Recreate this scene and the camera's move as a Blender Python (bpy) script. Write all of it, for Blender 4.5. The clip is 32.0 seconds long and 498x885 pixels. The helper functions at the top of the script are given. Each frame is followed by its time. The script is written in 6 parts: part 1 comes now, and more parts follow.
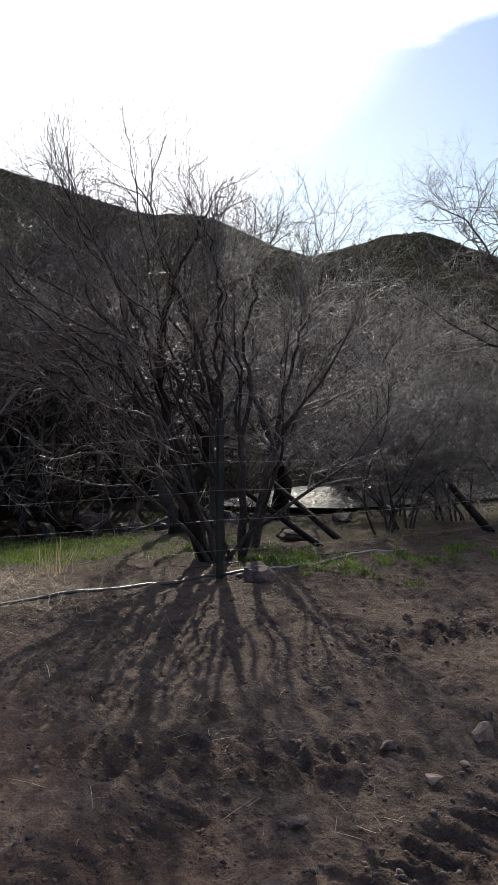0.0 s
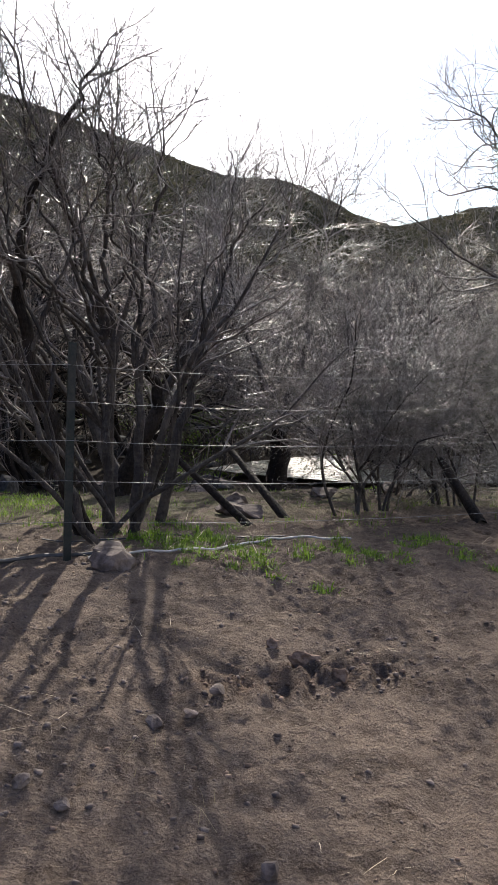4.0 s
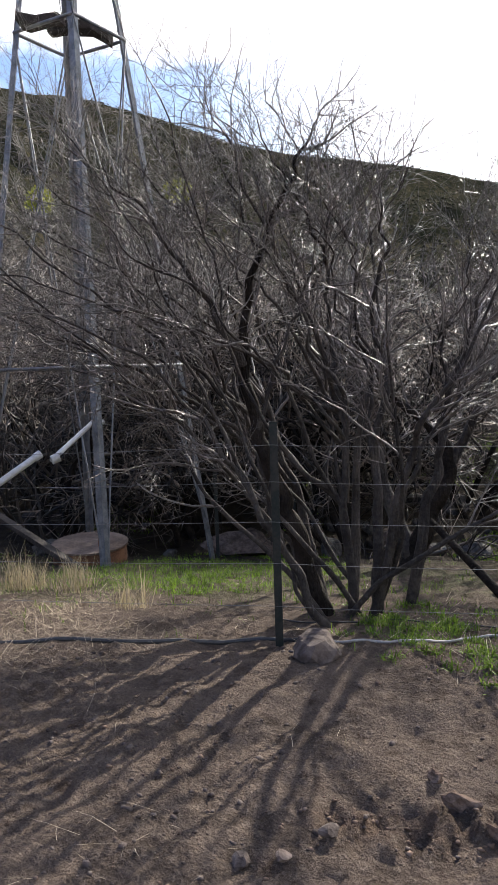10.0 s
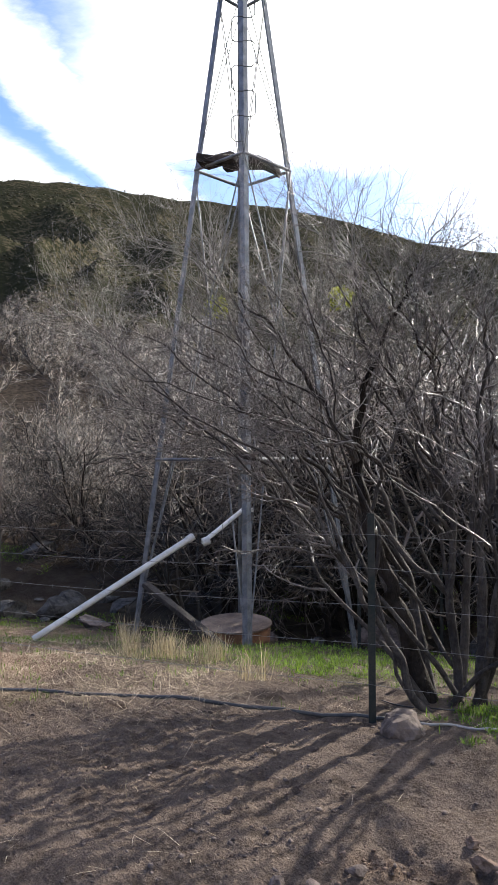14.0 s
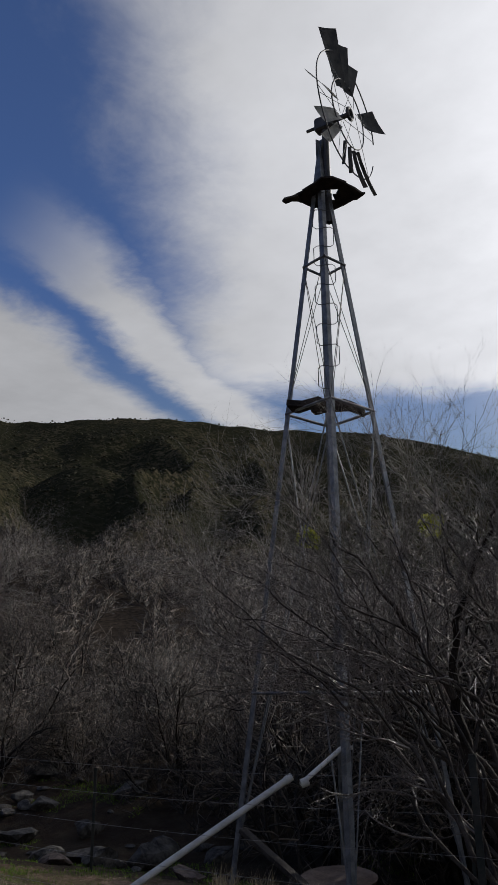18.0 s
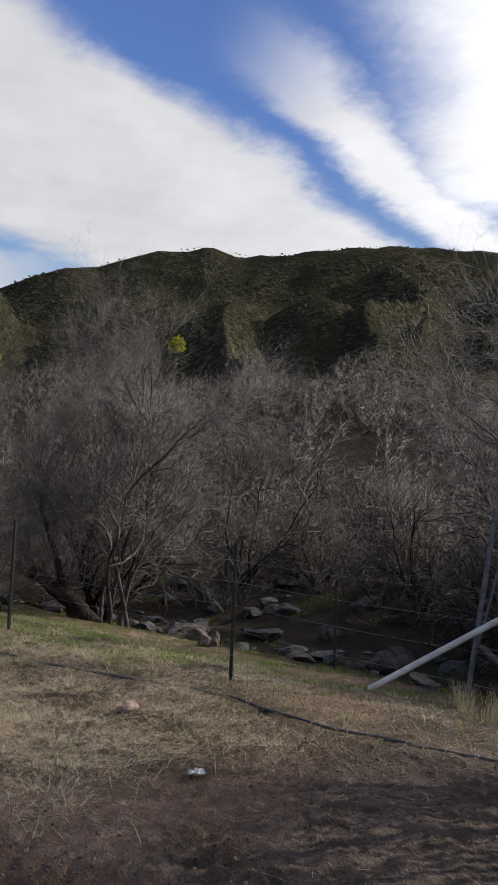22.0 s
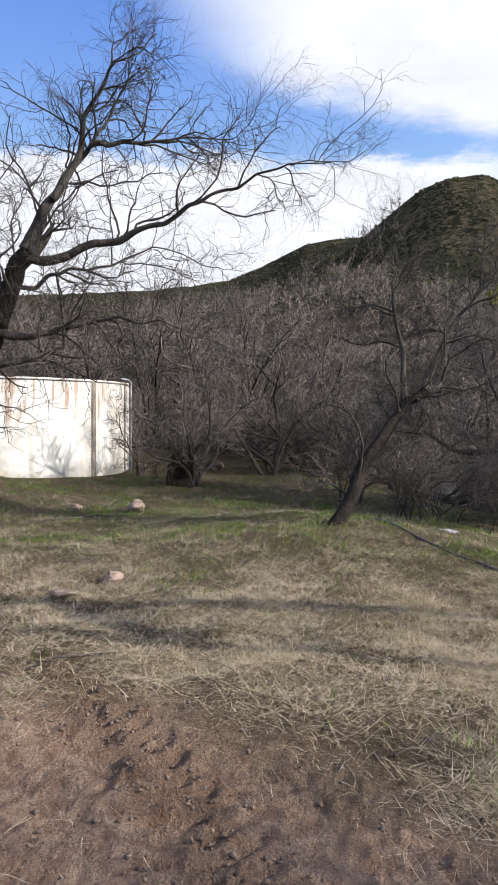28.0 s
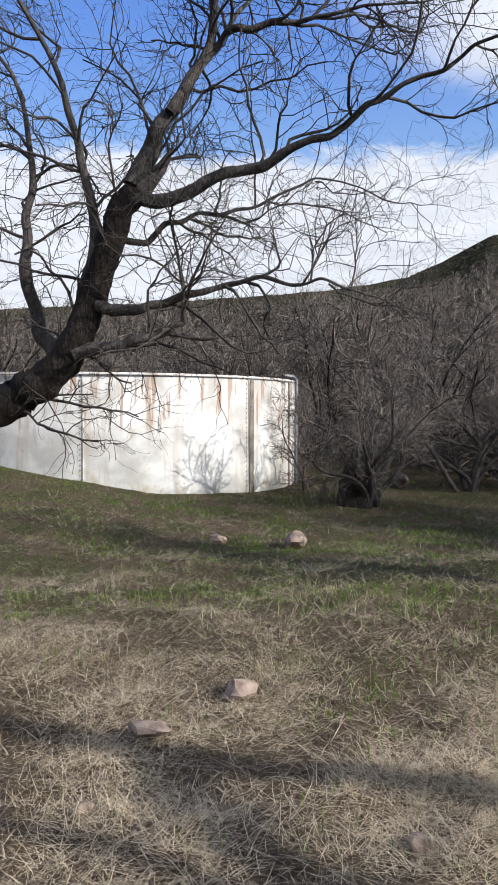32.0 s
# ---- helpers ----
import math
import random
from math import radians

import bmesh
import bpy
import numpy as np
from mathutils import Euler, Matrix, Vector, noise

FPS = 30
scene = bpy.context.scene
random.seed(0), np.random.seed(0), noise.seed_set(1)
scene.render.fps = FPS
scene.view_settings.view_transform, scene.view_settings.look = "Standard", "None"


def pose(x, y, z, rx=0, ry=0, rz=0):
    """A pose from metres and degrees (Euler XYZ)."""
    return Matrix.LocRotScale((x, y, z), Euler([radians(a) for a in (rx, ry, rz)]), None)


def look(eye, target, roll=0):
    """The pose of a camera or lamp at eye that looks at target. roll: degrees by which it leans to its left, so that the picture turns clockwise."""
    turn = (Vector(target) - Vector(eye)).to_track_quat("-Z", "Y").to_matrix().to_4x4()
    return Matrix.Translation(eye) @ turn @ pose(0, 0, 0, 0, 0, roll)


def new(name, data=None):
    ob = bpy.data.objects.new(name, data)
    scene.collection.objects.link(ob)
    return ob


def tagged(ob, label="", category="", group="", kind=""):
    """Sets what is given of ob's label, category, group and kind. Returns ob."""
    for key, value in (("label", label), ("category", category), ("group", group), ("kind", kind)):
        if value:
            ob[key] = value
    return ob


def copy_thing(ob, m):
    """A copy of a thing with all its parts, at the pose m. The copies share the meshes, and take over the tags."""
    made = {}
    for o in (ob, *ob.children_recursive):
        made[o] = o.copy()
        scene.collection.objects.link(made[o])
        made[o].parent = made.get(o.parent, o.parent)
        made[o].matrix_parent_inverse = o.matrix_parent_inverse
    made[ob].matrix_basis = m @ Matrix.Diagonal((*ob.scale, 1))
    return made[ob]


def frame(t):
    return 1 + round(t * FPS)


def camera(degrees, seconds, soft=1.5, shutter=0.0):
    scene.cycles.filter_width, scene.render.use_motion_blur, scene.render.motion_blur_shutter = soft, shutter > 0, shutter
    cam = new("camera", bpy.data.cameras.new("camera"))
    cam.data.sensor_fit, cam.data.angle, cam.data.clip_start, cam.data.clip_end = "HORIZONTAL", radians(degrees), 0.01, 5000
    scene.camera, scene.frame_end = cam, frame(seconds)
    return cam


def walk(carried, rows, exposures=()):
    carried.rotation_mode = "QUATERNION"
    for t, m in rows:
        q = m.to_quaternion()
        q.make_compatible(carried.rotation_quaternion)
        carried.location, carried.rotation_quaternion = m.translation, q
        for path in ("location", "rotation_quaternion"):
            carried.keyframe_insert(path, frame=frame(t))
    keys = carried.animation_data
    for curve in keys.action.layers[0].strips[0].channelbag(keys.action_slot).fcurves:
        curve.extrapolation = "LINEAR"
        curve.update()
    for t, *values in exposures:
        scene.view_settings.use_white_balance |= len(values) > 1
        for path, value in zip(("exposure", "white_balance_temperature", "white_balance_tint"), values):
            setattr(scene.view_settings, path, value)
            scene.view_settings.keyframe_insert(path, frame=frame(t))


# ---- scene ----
def view(x, y, z, yaw, pitch, roll):
    """A camera pose from metres and heading, tilt and lean in degrees."""
    return pose(x, y, z, 90 + pitch, 0, yaw) @ pose(0, 0, 0, 0, 0, roll)


cam = camera(34.58, 32.0, soft=1.0)
PATH = [
    (0, view(-0.000, 0.000, 1.786, -0.00, -6.24, 0.53)),
    (0.5, view(-0.019, 0.326, 1.712, -2.74, -6.73, 0.96)),
    (1, view(0.009, 0.615, 1.670, -4.77, -7.79, 1.25)),
    (1.5, view(0.127, 0.852, 1.608, -6.74, -8.23, 1.61)),
    (2, view(0.288, 1.014, 1.565, -2.47, -9.66, 0.59)),
    (2.5, view(0.498, 1.178, 1.514, -0.26, -10.11, 0.26)),
    (3, view(0.777, 1.374, 1.447, 1.46, -9.04, 0.55)),
    (3.5, view(1.018, 1.636, 1.430, 3.07, -8.44, 1.94)),
    (5.5, view(1.518, 2.199, 1.603, 9.62, -9.50, 5.50)),
    (6, view(1.411, 2.346, 1.570, 9.75, -7.67, 5.24)),
    (6.5, view(1.310, 2.429, 1.576, 9.82, -7.23, 4.86)),
    (7, view(1.330, 2.459, 1.576, 11.00, -7.10, 4.09)),
    (7.5, view(1.461, 2.528, 1.569, 12.23, -6.34, 2.20)),
    (8, view(1.611, 2.570, 1.587, 16.20, -4.82, 0.30)),
    (8.5, view(1.714, 2.500, 1.599, 20.62, -4.67, -1.34)),
    (9, view(1.835, 2.453, 1.606, 24.64, -4.97, -1.60)),
    (9.5, view(1.993, 2.470, 1.572, 28.82, -5.43, -1.50)),
    (10, view(2.065, 2.475, 1.586, 32.42, -5.38, -1.91)),
    (10.5, view(2.071, 2.466, 1.586, 33.92, -4.87, -1.84)),
    (11, view(2.092, 2.429, 1.599, 35.39, -4.08, -1.44)),
    (11.5, view(2.148, 2.368, 1.597, 36.80, -2.88, -1.34)),
    (12, view(2.281, 2.303, 1.594, 33.94, -3.48, 0.02)),
    (12.5, view(2.425, 2.356, 1.586, 34.27, -4.25, 0.71)),
    (13, view(2.566, 2.406, 1.594, 38.99, -2.86, 0.71)),
    (13.5, view(2.708, 2.351, 1.604, 44.13, -0.16, 0.10)),
    (15.5, view(2.912, 2.046, 1.504, 45.80, 4.53, -0.18)),
    (16, view(2.992, 1.995, 1.527, 46.93, 7.27, -0.14)),
    (16.5, view(3.058, 2.002, 1.601, 48.55, 10.32, -0.30)),
    (17, view(3.074, 2.011, 1.629, 50.22, 13.14, -0.19)),
    (17.5, view(3.081, 2.016, 1.633, 51.39, 15.66, -0.34)),
    (18, view(3.080, 2.014, 1.640, 51.82, 17.46, -0.43)),
    (18.5, view(3.076, 1.998, 1.646, 52.49, 17.41, -0.23)),
    (19, view(3.060, 1.971, 1.643, 54.15, 16.75, 0.09)),
    (19.5, view(3.051, 1.977, 1.648, 56.27, 16.17, 0.47)),
    (20, view(3.012, 1.982, 1.626, 58.34, 13.89, 0.87)),
    (20.5, view(2.982, 1.988, 1.627, 61.38, 11.21, 1.42)),
    (21, view(2.966, 1.991, 1.611, 64.28, 9.17, 1.92)),
    (21.5, view(2.968, 1.994, 1.607, 66.38, 7.17, 1.96)),
    (22, view(2.950, 1.987, 1.588, 68.24, 5.20, 2.33)),
    (22.5, view(2.963, 1.971, 1.594, 70.39, 3.19, 2.61)),
    (23, view(2.989, 1.950, 1.594, 72.76, 1.54, 2.23)),
    (23.5, view(3.019, 1.938, 1.599, 75.32, 0.83, 1.37)),
    (24, view(3.017, 1.921, 1.597, 77.66, -0.00, 0.89)),
    (24.5, view(3.017, 1.903, 1.591, 79.83, -1.16, 0.74)),
    (25, view(2.997, 1.921, 1.579, 81.96, -2.33, 1.76)),
    (25.5, view(2.844, 1.903, 1.563, 84.31, -3.27, 2.05)),
    (26, view(2.647, 1.926, 1.555, 88.16, -4.24, 1.83)),
    (26.5, view(2.349, 2.007, 1.527, 94.98, -1.04, 1.31)),
    (28.5, view(0.794, 1.768, 1.603, 105.45, -2.84, 0.17)),
    (29, view(0.459, 1.712, 1.635, 105.38, -3.78, 0.40)),
    (29.5, view(0.196, 1.700, 1.613, 106.22, -4.65, 0.48)),
    (30, view(-0.090, 1.634, 1.612, 108.54, -5.07, 0.70)),
    (30.5, view(-0.405, 1.511, 1.592, 110.71, -4.67, -0.29)),
    (31, view(-0.765, 1.370, 1.549, 112.39, -3.32, -0.58)),
    (31.5, view(-1.185, 1.185, 1.536, 114.47, -2.09, 0.08)),
    (32, view(-1.531, 0.929, 1.615, 117.01, -1.96, 0.17)),
]
EXPO = [(0, 0.15, 6500, 10), (1.5, 0.35, 6550, 10), (3.5, 0.85, 6650, 10), (5.5, 1.0, 6550, 10), (7, 0.85, 6600, 10), (9, 0.65, 6600, 10), (10, 0.9, 6550, 10), (13, 1.4, 6500, 10), (15.5, 0.1, 6400, 10), (18, -0.9, 6350, 10), (20, -0.6, 6350, 10), (23, 0.35, 6500, 10), (26, 0.85, 6450, 10), (29, 0.5, 6150, 10), (32, 0.45, 6050, 10)]
walk(cam, PATH, EXPO)

# ---- light ----
SUN_AZ, SUN_EL = radians(5.0), radians(28.5)          # heading counted from +y towards -x
SUN_DIR = Vector((-math.sin(SUN_AZ) * math.cos(SUN_EL), math.cos(SUN_AZ) * math.cos(SUN_EL), math.sin(SUN_EL)))
sun = new("sun", bpy.data.lights.new("sun", "SUN"))
sun.data.energy, sun.data.angle, sun.data.color = 5.0, radians(0.53), (1.0, 0.93, 0.83)
sun.matrix_world = look((0, 0, 60), Vector((0, 0, 60)) - SUN_DIR)


class Nodes:
    """Short hand for node trees."""

    def __init__(self, tree):
        self.t = tree

    def n(self, kind, **inputs):
        node = self.t.nodes.new(kind)
        for k, v in inputs.items():
            self.put(node, k, v)
        return node

    def put(self, node, key, v):
        key = int(key[1:]) if key[0] == "i" and key[1:].isdigit() else key.replace("_", " ")
        sock = node.inputs[key]
        if isinstance(v, bpy.types.NodeSocket):
            self.t.links.new(v, sock)
        else:
            sock.default_value = v

    def math(self, op, a, b=0.0, c=0.0, clamp=False):
        node = self.n("ShaderNodeMath", i0=a, i1=b, i2=c)
        node.operation, node.use_clamp = op, clamp
        return node.outputs[0]

    def vmath(self, op, a, b=(0, 0, 0)):
        node = self.n("ShaderNodeVectorMath", i0=a, i1=b)
        node.operation = op
        return node.outputs["Value"] if op in ("DOT_PRODUCT", "LENGTH") else node.outputs[0]

    def ramp(self, fac, lo, hi, smooth=True):
        node = self.n("ShaderNodeMapRange", Value=fac, From_Min=lo, From_Max=hi)
        node.interpolation_type = "SMOOTHSTEP" if smooth else "LINEAR"
        return node.outputs[0]

    def mix(self, fac, a, b):
        node = self.t.nodes.new("ShaderNodeMix")
        node.data_type = "RGBA"
        for key, v in ((0, fac), (6, a), (7, b)):
            if isinstance(v, bpy.types.NodeSocket):
                self.t.links.new(v, node.inputs[key])
            else:
                node.inputs[key].default_value = v if key == 0 else (*v[:3], 1)
        return node.outputs[2]

    def noise(self, vec, scale, detail=4.0, rough=0.55, distort=0.0):
        node = self.n("ShaderNodeTexNoise", Vector=vec, Scale=scale, Detail=detail, Roughness=rough, Distortion=distort)
        return node.outputs[0]


def build_world():
    world = bpy.data.worlds.new("sky")
    world.use_nodes = True
    scene.world = world
    k = Nodes(world.node_tree)
    for n in list(k.t.nodes):
        k.t.nodes.remove(n)
    out = k.n("ShaderNodeOutputWorld")
    bg = k.n("ShaderNodeBackground", Strength=0.08)
    sky = k.n("ShaderNodeTexSky")
    sky.sky_type, sky.sun_disc = "NISHITA", False
    sky.sun_elevation, sky.sun_rotation = SUN_EL, -SUN_AZ
    sky.altitude, sky.air_density, sky.dust_density, sky.ozone_density = 1200, 1.0, 0.5, 2.5
    d = k.n("ShaderNodeTexCoord").outputs["Generated"]
    sep = k.n("ShaderNodeSeparateXYZ", i0=d)
    z = k.math("MAXIMUM", sep.outputs[2], 0.03)
    # a sheet of high cloud, seen on a level plane above
    u, v = k.math("DIVIDE", sep.outputs[0], z), k.math("DIVIDE", sep.outputs[1], z)
    flat = k.n("ShaderNodeCombineXYZ", X=u, Y=v, Z=0.0).outputs[0]
    wob = k.math("MULTIPLY", k.math("SUBTRACT", k.noise(flat, 1.3, 6.0, 0.6), 0.5), 0.9)
    fine = k.math("MULTIPLY", k.math("SUBTRACT", k.noise(flat, 5.0, 8.0, 0.65, 0.3), 0.5), 0.5)
    ruff = k.math("ADD", wob, fine)

    def side(a, b, c, soft):
        """Cloud where a*u + b*v > c."""
        e = k.math("ADD", k.math("ADD", k.math("MULTIPLY", u, a), k.math("MULTIPLY", v, b)), ruff)
        return k.ramp(e, c - soft, c + soft)

    CLOUDS(k, side, u, v, ruff)
    near_sun = k.vmath("DOT_PRODUCT", d, SUN_DIR)
    veil = k.math("MAXIMUM", k.ramp(near_sun, 0.95, 0.995), k.math("MULTIPLY", k.ramp(near_sun, 0.86, 0.97), k.ramp(u, 0.25, -0.2)))
    cover = k.math("MAXIMUM", k.cover, k.math("MULTIPLY", veil, 0.9))
    glow = k.math("POWER", k.math("MAXIMUM", k.vmath("DOT_PRODUCT", d, SUN_DIR), 0.0), 4.5)
    white = k.math("MULTIPLY", k.math("ADD", 8.2, k.math("MULTIPLY", glow, 17.0)), k.math("ADD", 0.72, k.math("MULTIPLY", k.noise(flat, 2.2, 6.0, 0.6), 0.56)))
    cloud = k.n("ShaderNodeCombineXYZ", X=white, Y=white, Z=k.math("MULTIPLY", white, 1.03)).outputs[0]
    blue = k.vmath("MULTIPLY", sky.outputs[0], k.mix(k.ramp(sep.outputs[2], 0.2, 0.5), (1.5, 1.35, 1.25), (1.0, 1.14, 1.6)))
    away = k.math("ADD", 1.0, k.math("MULTIPLY", k.ramp(near_sun, 0.72, 0.25), 0.45))
    blue = k.vmath("MULTIPLY", blue, k.n("ShaderNodeCombineXYZ", X=k.math("MULTIPLY", away, 1.05), Y=k.math("MULTIPLY", away, 1.05), Z=away).outputs[0])
    towards = k.math("POWER", k.math("MAXIMUM", near_sun, 0.0), 8.0)
    pale = k.math("MULTIPLY", towards, 4.0)
    blue = k.vmath("ADD", blue, k.n("ShaderNodeCombineXYZ", X=pale, Y=pale, Z=pale).outputs[0])
    k.put(bg, "Color", k.mix(cover, blue, cloud))
    k.t.links.new(bg.outputs[0], out.inputs[0])


def CLOUDS(k, side, u, v, ruff):
    """Sheets and streaks of high cloud, with blue between them and low heaps to the west."""
    def field(a, b):
        return k.math("ADD", k.math("MULTIPLY", u, a), k.math("MULTIPLY", v, b))
    r = k.math("MULTIPLY", ruff, 0.55)
    deck = k.ramp(k.math("ADD", field(0.79, 1.0), r), -0.4, 0.05)
    deck = k.math("MULTIPLY", deck, k.ramp(k.math("ADD", field(-0.75, 0.66), r), 2.75, 2.45))
    deck = k.math("MULTIPLY", deck, k.ramp(k.math("ADD", field(1.1, 1.0), r), 3.35, 3.05))
    deck = k.math("MULTIPLY", deck, k.ramp(k.math("ADD", k.math("ADD", k.math("MULTIPLY", u, u), k.math("MULTIPLY", v, v)), r), 0.25, 0.7))
    across = k.math("ADD", field(0.846, 0.532), k.math("MULTIPLY", r, 0.6))
    streak = k.math("MULTIPLY", k.math("MULTIPLY", k.ramp(across, -1.16, -1.04), k.ramp(across, -0.8, -0.95)), k.ramp(v, 0.45, 0.95))
    band = k.math("MULTIPLY", k.ramp(across, -1.18, -1.34), k.math("MULTIPLY", k.ramp(v, -0.8, -0.35), k.ramp(k.math("ADD", field(0.793, 0.609), r), -2.4, -2.1)))
    far_r = k.math("SQRT", k.math("ADD", k.math("MULTIPLY", u, u), k.math("MULTIPLY", v, v)))
    heaps = k.math("MULTIPLY", k.ramp(k.math("ADD", far_r, k.math("MULTIPLY", ruff, 1.1)), 3.05, 3.35), k.ramp(field(-0.12, -1.0), -0.25, 0.5))
    k.cover = k.math("MAXIMUM", k.math("MAXIMUM", deck, streak), k.math("MAXIMUM", band, heaps))


build_world()


# ---- materials ----
def material(name, rough=0.9, metal=0.0):
    m = bpy.data.materials.new(name)
    m.use_nodes = True
    k = Nodes(m.node_tree)
    k.bsdf = m.node_tree.nodes["Principled BSDF"]
    k.put(k.bsdf, "Roughness", rough)
    k.put(k.bsdf, "Metallic", metal)
    k.obj = k.n("ShaderNodeTexCoord").outputs["Object"]
    k.pos = k.n("ShaderNodeNewGeometry").outputs["Position"]
    k.m = m
    return k


def bump(k, height, strength, dist=0.02):
    b = k.n("ShaderNodeBump", Height=height, Strength=strength, Distance=dist)
    k.put(k.bsdf, "Normal", b.outputs[0])


def two_tone(name, a, b, scale=6.0, rough=0.9, metal=0.0, bumpy=0.4, fine=60.0, dist=0.01, spec=0.3, world=False):
    """A surface that wanders between two colours at two scales."""
    k = material(name, rough, metal)
    vec = k.pos if world else k.obj
    big, small = k.noise(vec, scale, 4.0), k.noise(vec, fine, 5.0, 0.65)
    f = k.ramp(k.math("ADD", k.math("MULTIPLY", big, 0.6), k.math("MULTIPLY", small, 0.4)), 0.36, 0.64)
    k.put(k.bsdf, "Base_Color", k.mix(f, a, b))
    k.put(k.bsdf, "Specular_IOR_Level", spec)
    if bumpy:
        bump(k, small, bumpy, dist)
    return k


def bark_material(name, a, b, spec=0.12):
    k = two_tone(name, a, b, 3.0, 0.85, 0.0, 0.0, 30.0, 0.02, spec)
    along = k.vmath("MULTIPLY", k.obj, (1.0, 1.0, 0.3))
    bump(k, k.math("ADD", k.noise(along, 38.0, 5.0, 0.7), k.math("MULTIPLY", k.noise(along, 14.0, 3.0, 0.6), 1.5)), 1.0, 0.03)
    return k.m


BARK = bark_material("dark_bark", (0.011, 0.0088, 0.0075), (0.04, 0.032, 0.027))
LIMB = bark_material("limb_bark", (0.024, 0.02, 0.018), (0.095, 0.081, 0.071), 0.35)
TWIG = bark_material("twig_bark", (0.06, 0.05, 0.045), (0.25, 0.215, 0.195), 0.5)
TWIG.node_tree.nodes["Principled BSDF"].inputs["Roughness"].default_value = 0.38


def brush_material(name, dark, pale, power):
    """Twigs that differ one by one between dark and weathered grey."""
    k = material(name, 0.6)
    k.put(k.bsdf, "Base_Color", k.mix(k.math("POWER", k.n("ShaderNodeNewGeometry").outputs["Random Per Island"], power), dark, pale))
    k.put(k.bsdf, "Specular_IOR_Level", 0.4)
    return k.m


BRUSH = brush_material("brush_twig", (0.013, 0.0105, 0.0085), (0.32, 0.26, 0.212), 3.1)
FARBRUSH = brush_material("far_brush_twig", (0.015, 0.012, 0.0095), (0.22, 0.175, 0.136), 2.4)
# darker copy of the brush, with the thicket's shade put into its colour
SHADEBRUSH = brush_material("shaded_underbrush_twig", (0.014, 0.0115, 0.01), (0.17, 0.142, 0.122), 2.3)
STEEL = two_tone("galvanised_steel", (0.11, 0.115, 0.125), (0.24, 0.245, 0.255), 8.0, 0.55, 0.5, 0.15, 70, 0.003, 0.5).m
DARKSTEEL = two_tone("weathered_dark_steel", (0.05, 0.052, 0.058), (0.13, 0.125, 0.12), 6.0, 0.6, 0.4, 0.2, 60, 0.003, 0.4).m
POSTGREEN = two_tone("dark_green_post_paint", (0.01, 0.017, 0.015), (0.036, 0.034, 0.029), 9.0, 0.6, 0.2, 0.2, 60, 0.003, 0.4).m
RUST = two_tone("rusty_steel", (0.08, 0.036, 0.02), (0.22, 0.11, 0.06), 5.0, 0.85, 0.1, 0.4, 50, 0.004).m
WOOD = two_tone("grey_weathered_wood", (0.024, 0.019, 0.016), (0.085, 0.07, 0.058), 5.0, 0.9, 0.0, 0.5, 40, 0.006).m
PVC = two_tone("white_plastic_pipe", (0.42, 0.41, 0.39), (0.62, 0.61, 0.59), 4.0, 0.5, 0.0, 0.1, 50, 0.002, 0.5).m
HOSE = two_tone("black_polythene_pipe", (0.02, 0.02, 0.021), (0.06, 0.055, 0.05), 5.0, 0.4, 0.0, 0.1, 50, 0.002, 0.5).m
ROCK = two_tone("brown_grey_rock", (0.06, 0.044, 0.037), (0.175, 0.136, 0.114), 9.0, 0.9, 0.0, 0.7, 22, 0.02).m
PALEROCK = two_tone("pale_rock", (0.15, 0.108, 0.085), (0.34, 0.26, 0.205), 9.0, 0.9, 0.0, 0.6, 22, 0.02).m


# ---- mesh helpers ----
def mesh_object(name, verts, faces_by_size, mat, parent=None, label="", smooth=False):
    """One mesh from a vertex array and lists of equal-sized face index arrays."""
    me = bpy.data.meshes.new(name)
    verts = np.asarray(verts, dtype=np.float32)
    me.vertices.add(len(verts))
    me.vertices.foreach_set("co", verts.ravel())
    fs = [np.asarray(f, dtype=np.int32) for f in faces_by_size if len(f)]
    loops = np.concatenate([f.ravel() for f in fs])
    sizes = np.concatenate([np.full(len(f), f.shape[1], dtype=np.int32) for f in fs])
    starts = np.concatenate(([0], np.cumsum(sizes)[:-1])).astype(np.int32)
    me.loops.add(len(loops))
    me.loops.foreach_set("vertex_index", loops)
    me.polygons.add(len(sizes))
    me.polygons.foreach_set("loop_start", starts)
    me.polygons.foreach_set("loop_total", sizes)
    if smooth:
        me.polygons.foreach_set("use_smooth", np.ones(len(sizes), dtype=bool))
    me.update(calc_edges=True)
    me.validate()
    me.materials.append(mat)
    ob = new(name, me)
    if parent:
        ob.parent = parent
    if label:
        tagged(ob, label)
    return ob


def part(name, bm, mat, parent=None, label="", smooth=False):
    me = bpy.data.meshes.new(name)
    bm.normal_update()
    bm.to_mesh(me)
    bm.free()
    me.materials.append(mat)
    if smooth:
        for p in me.polygons:
            p.use_smooth = True
    ob = new(name, me)
    if parent:
        ob.parent = parent
    if label:
        tagged(ob, label)
    return ob


def thing(name, place, label, category, group="", turn=0.0):
    e = new(name)
    e.empty_display_size = 0.2
    e.matrix_world = Matrix.Translation(place) @ pose(0, 0, 0, 0, 0, turn)
    return tagged(e, label, category, group)


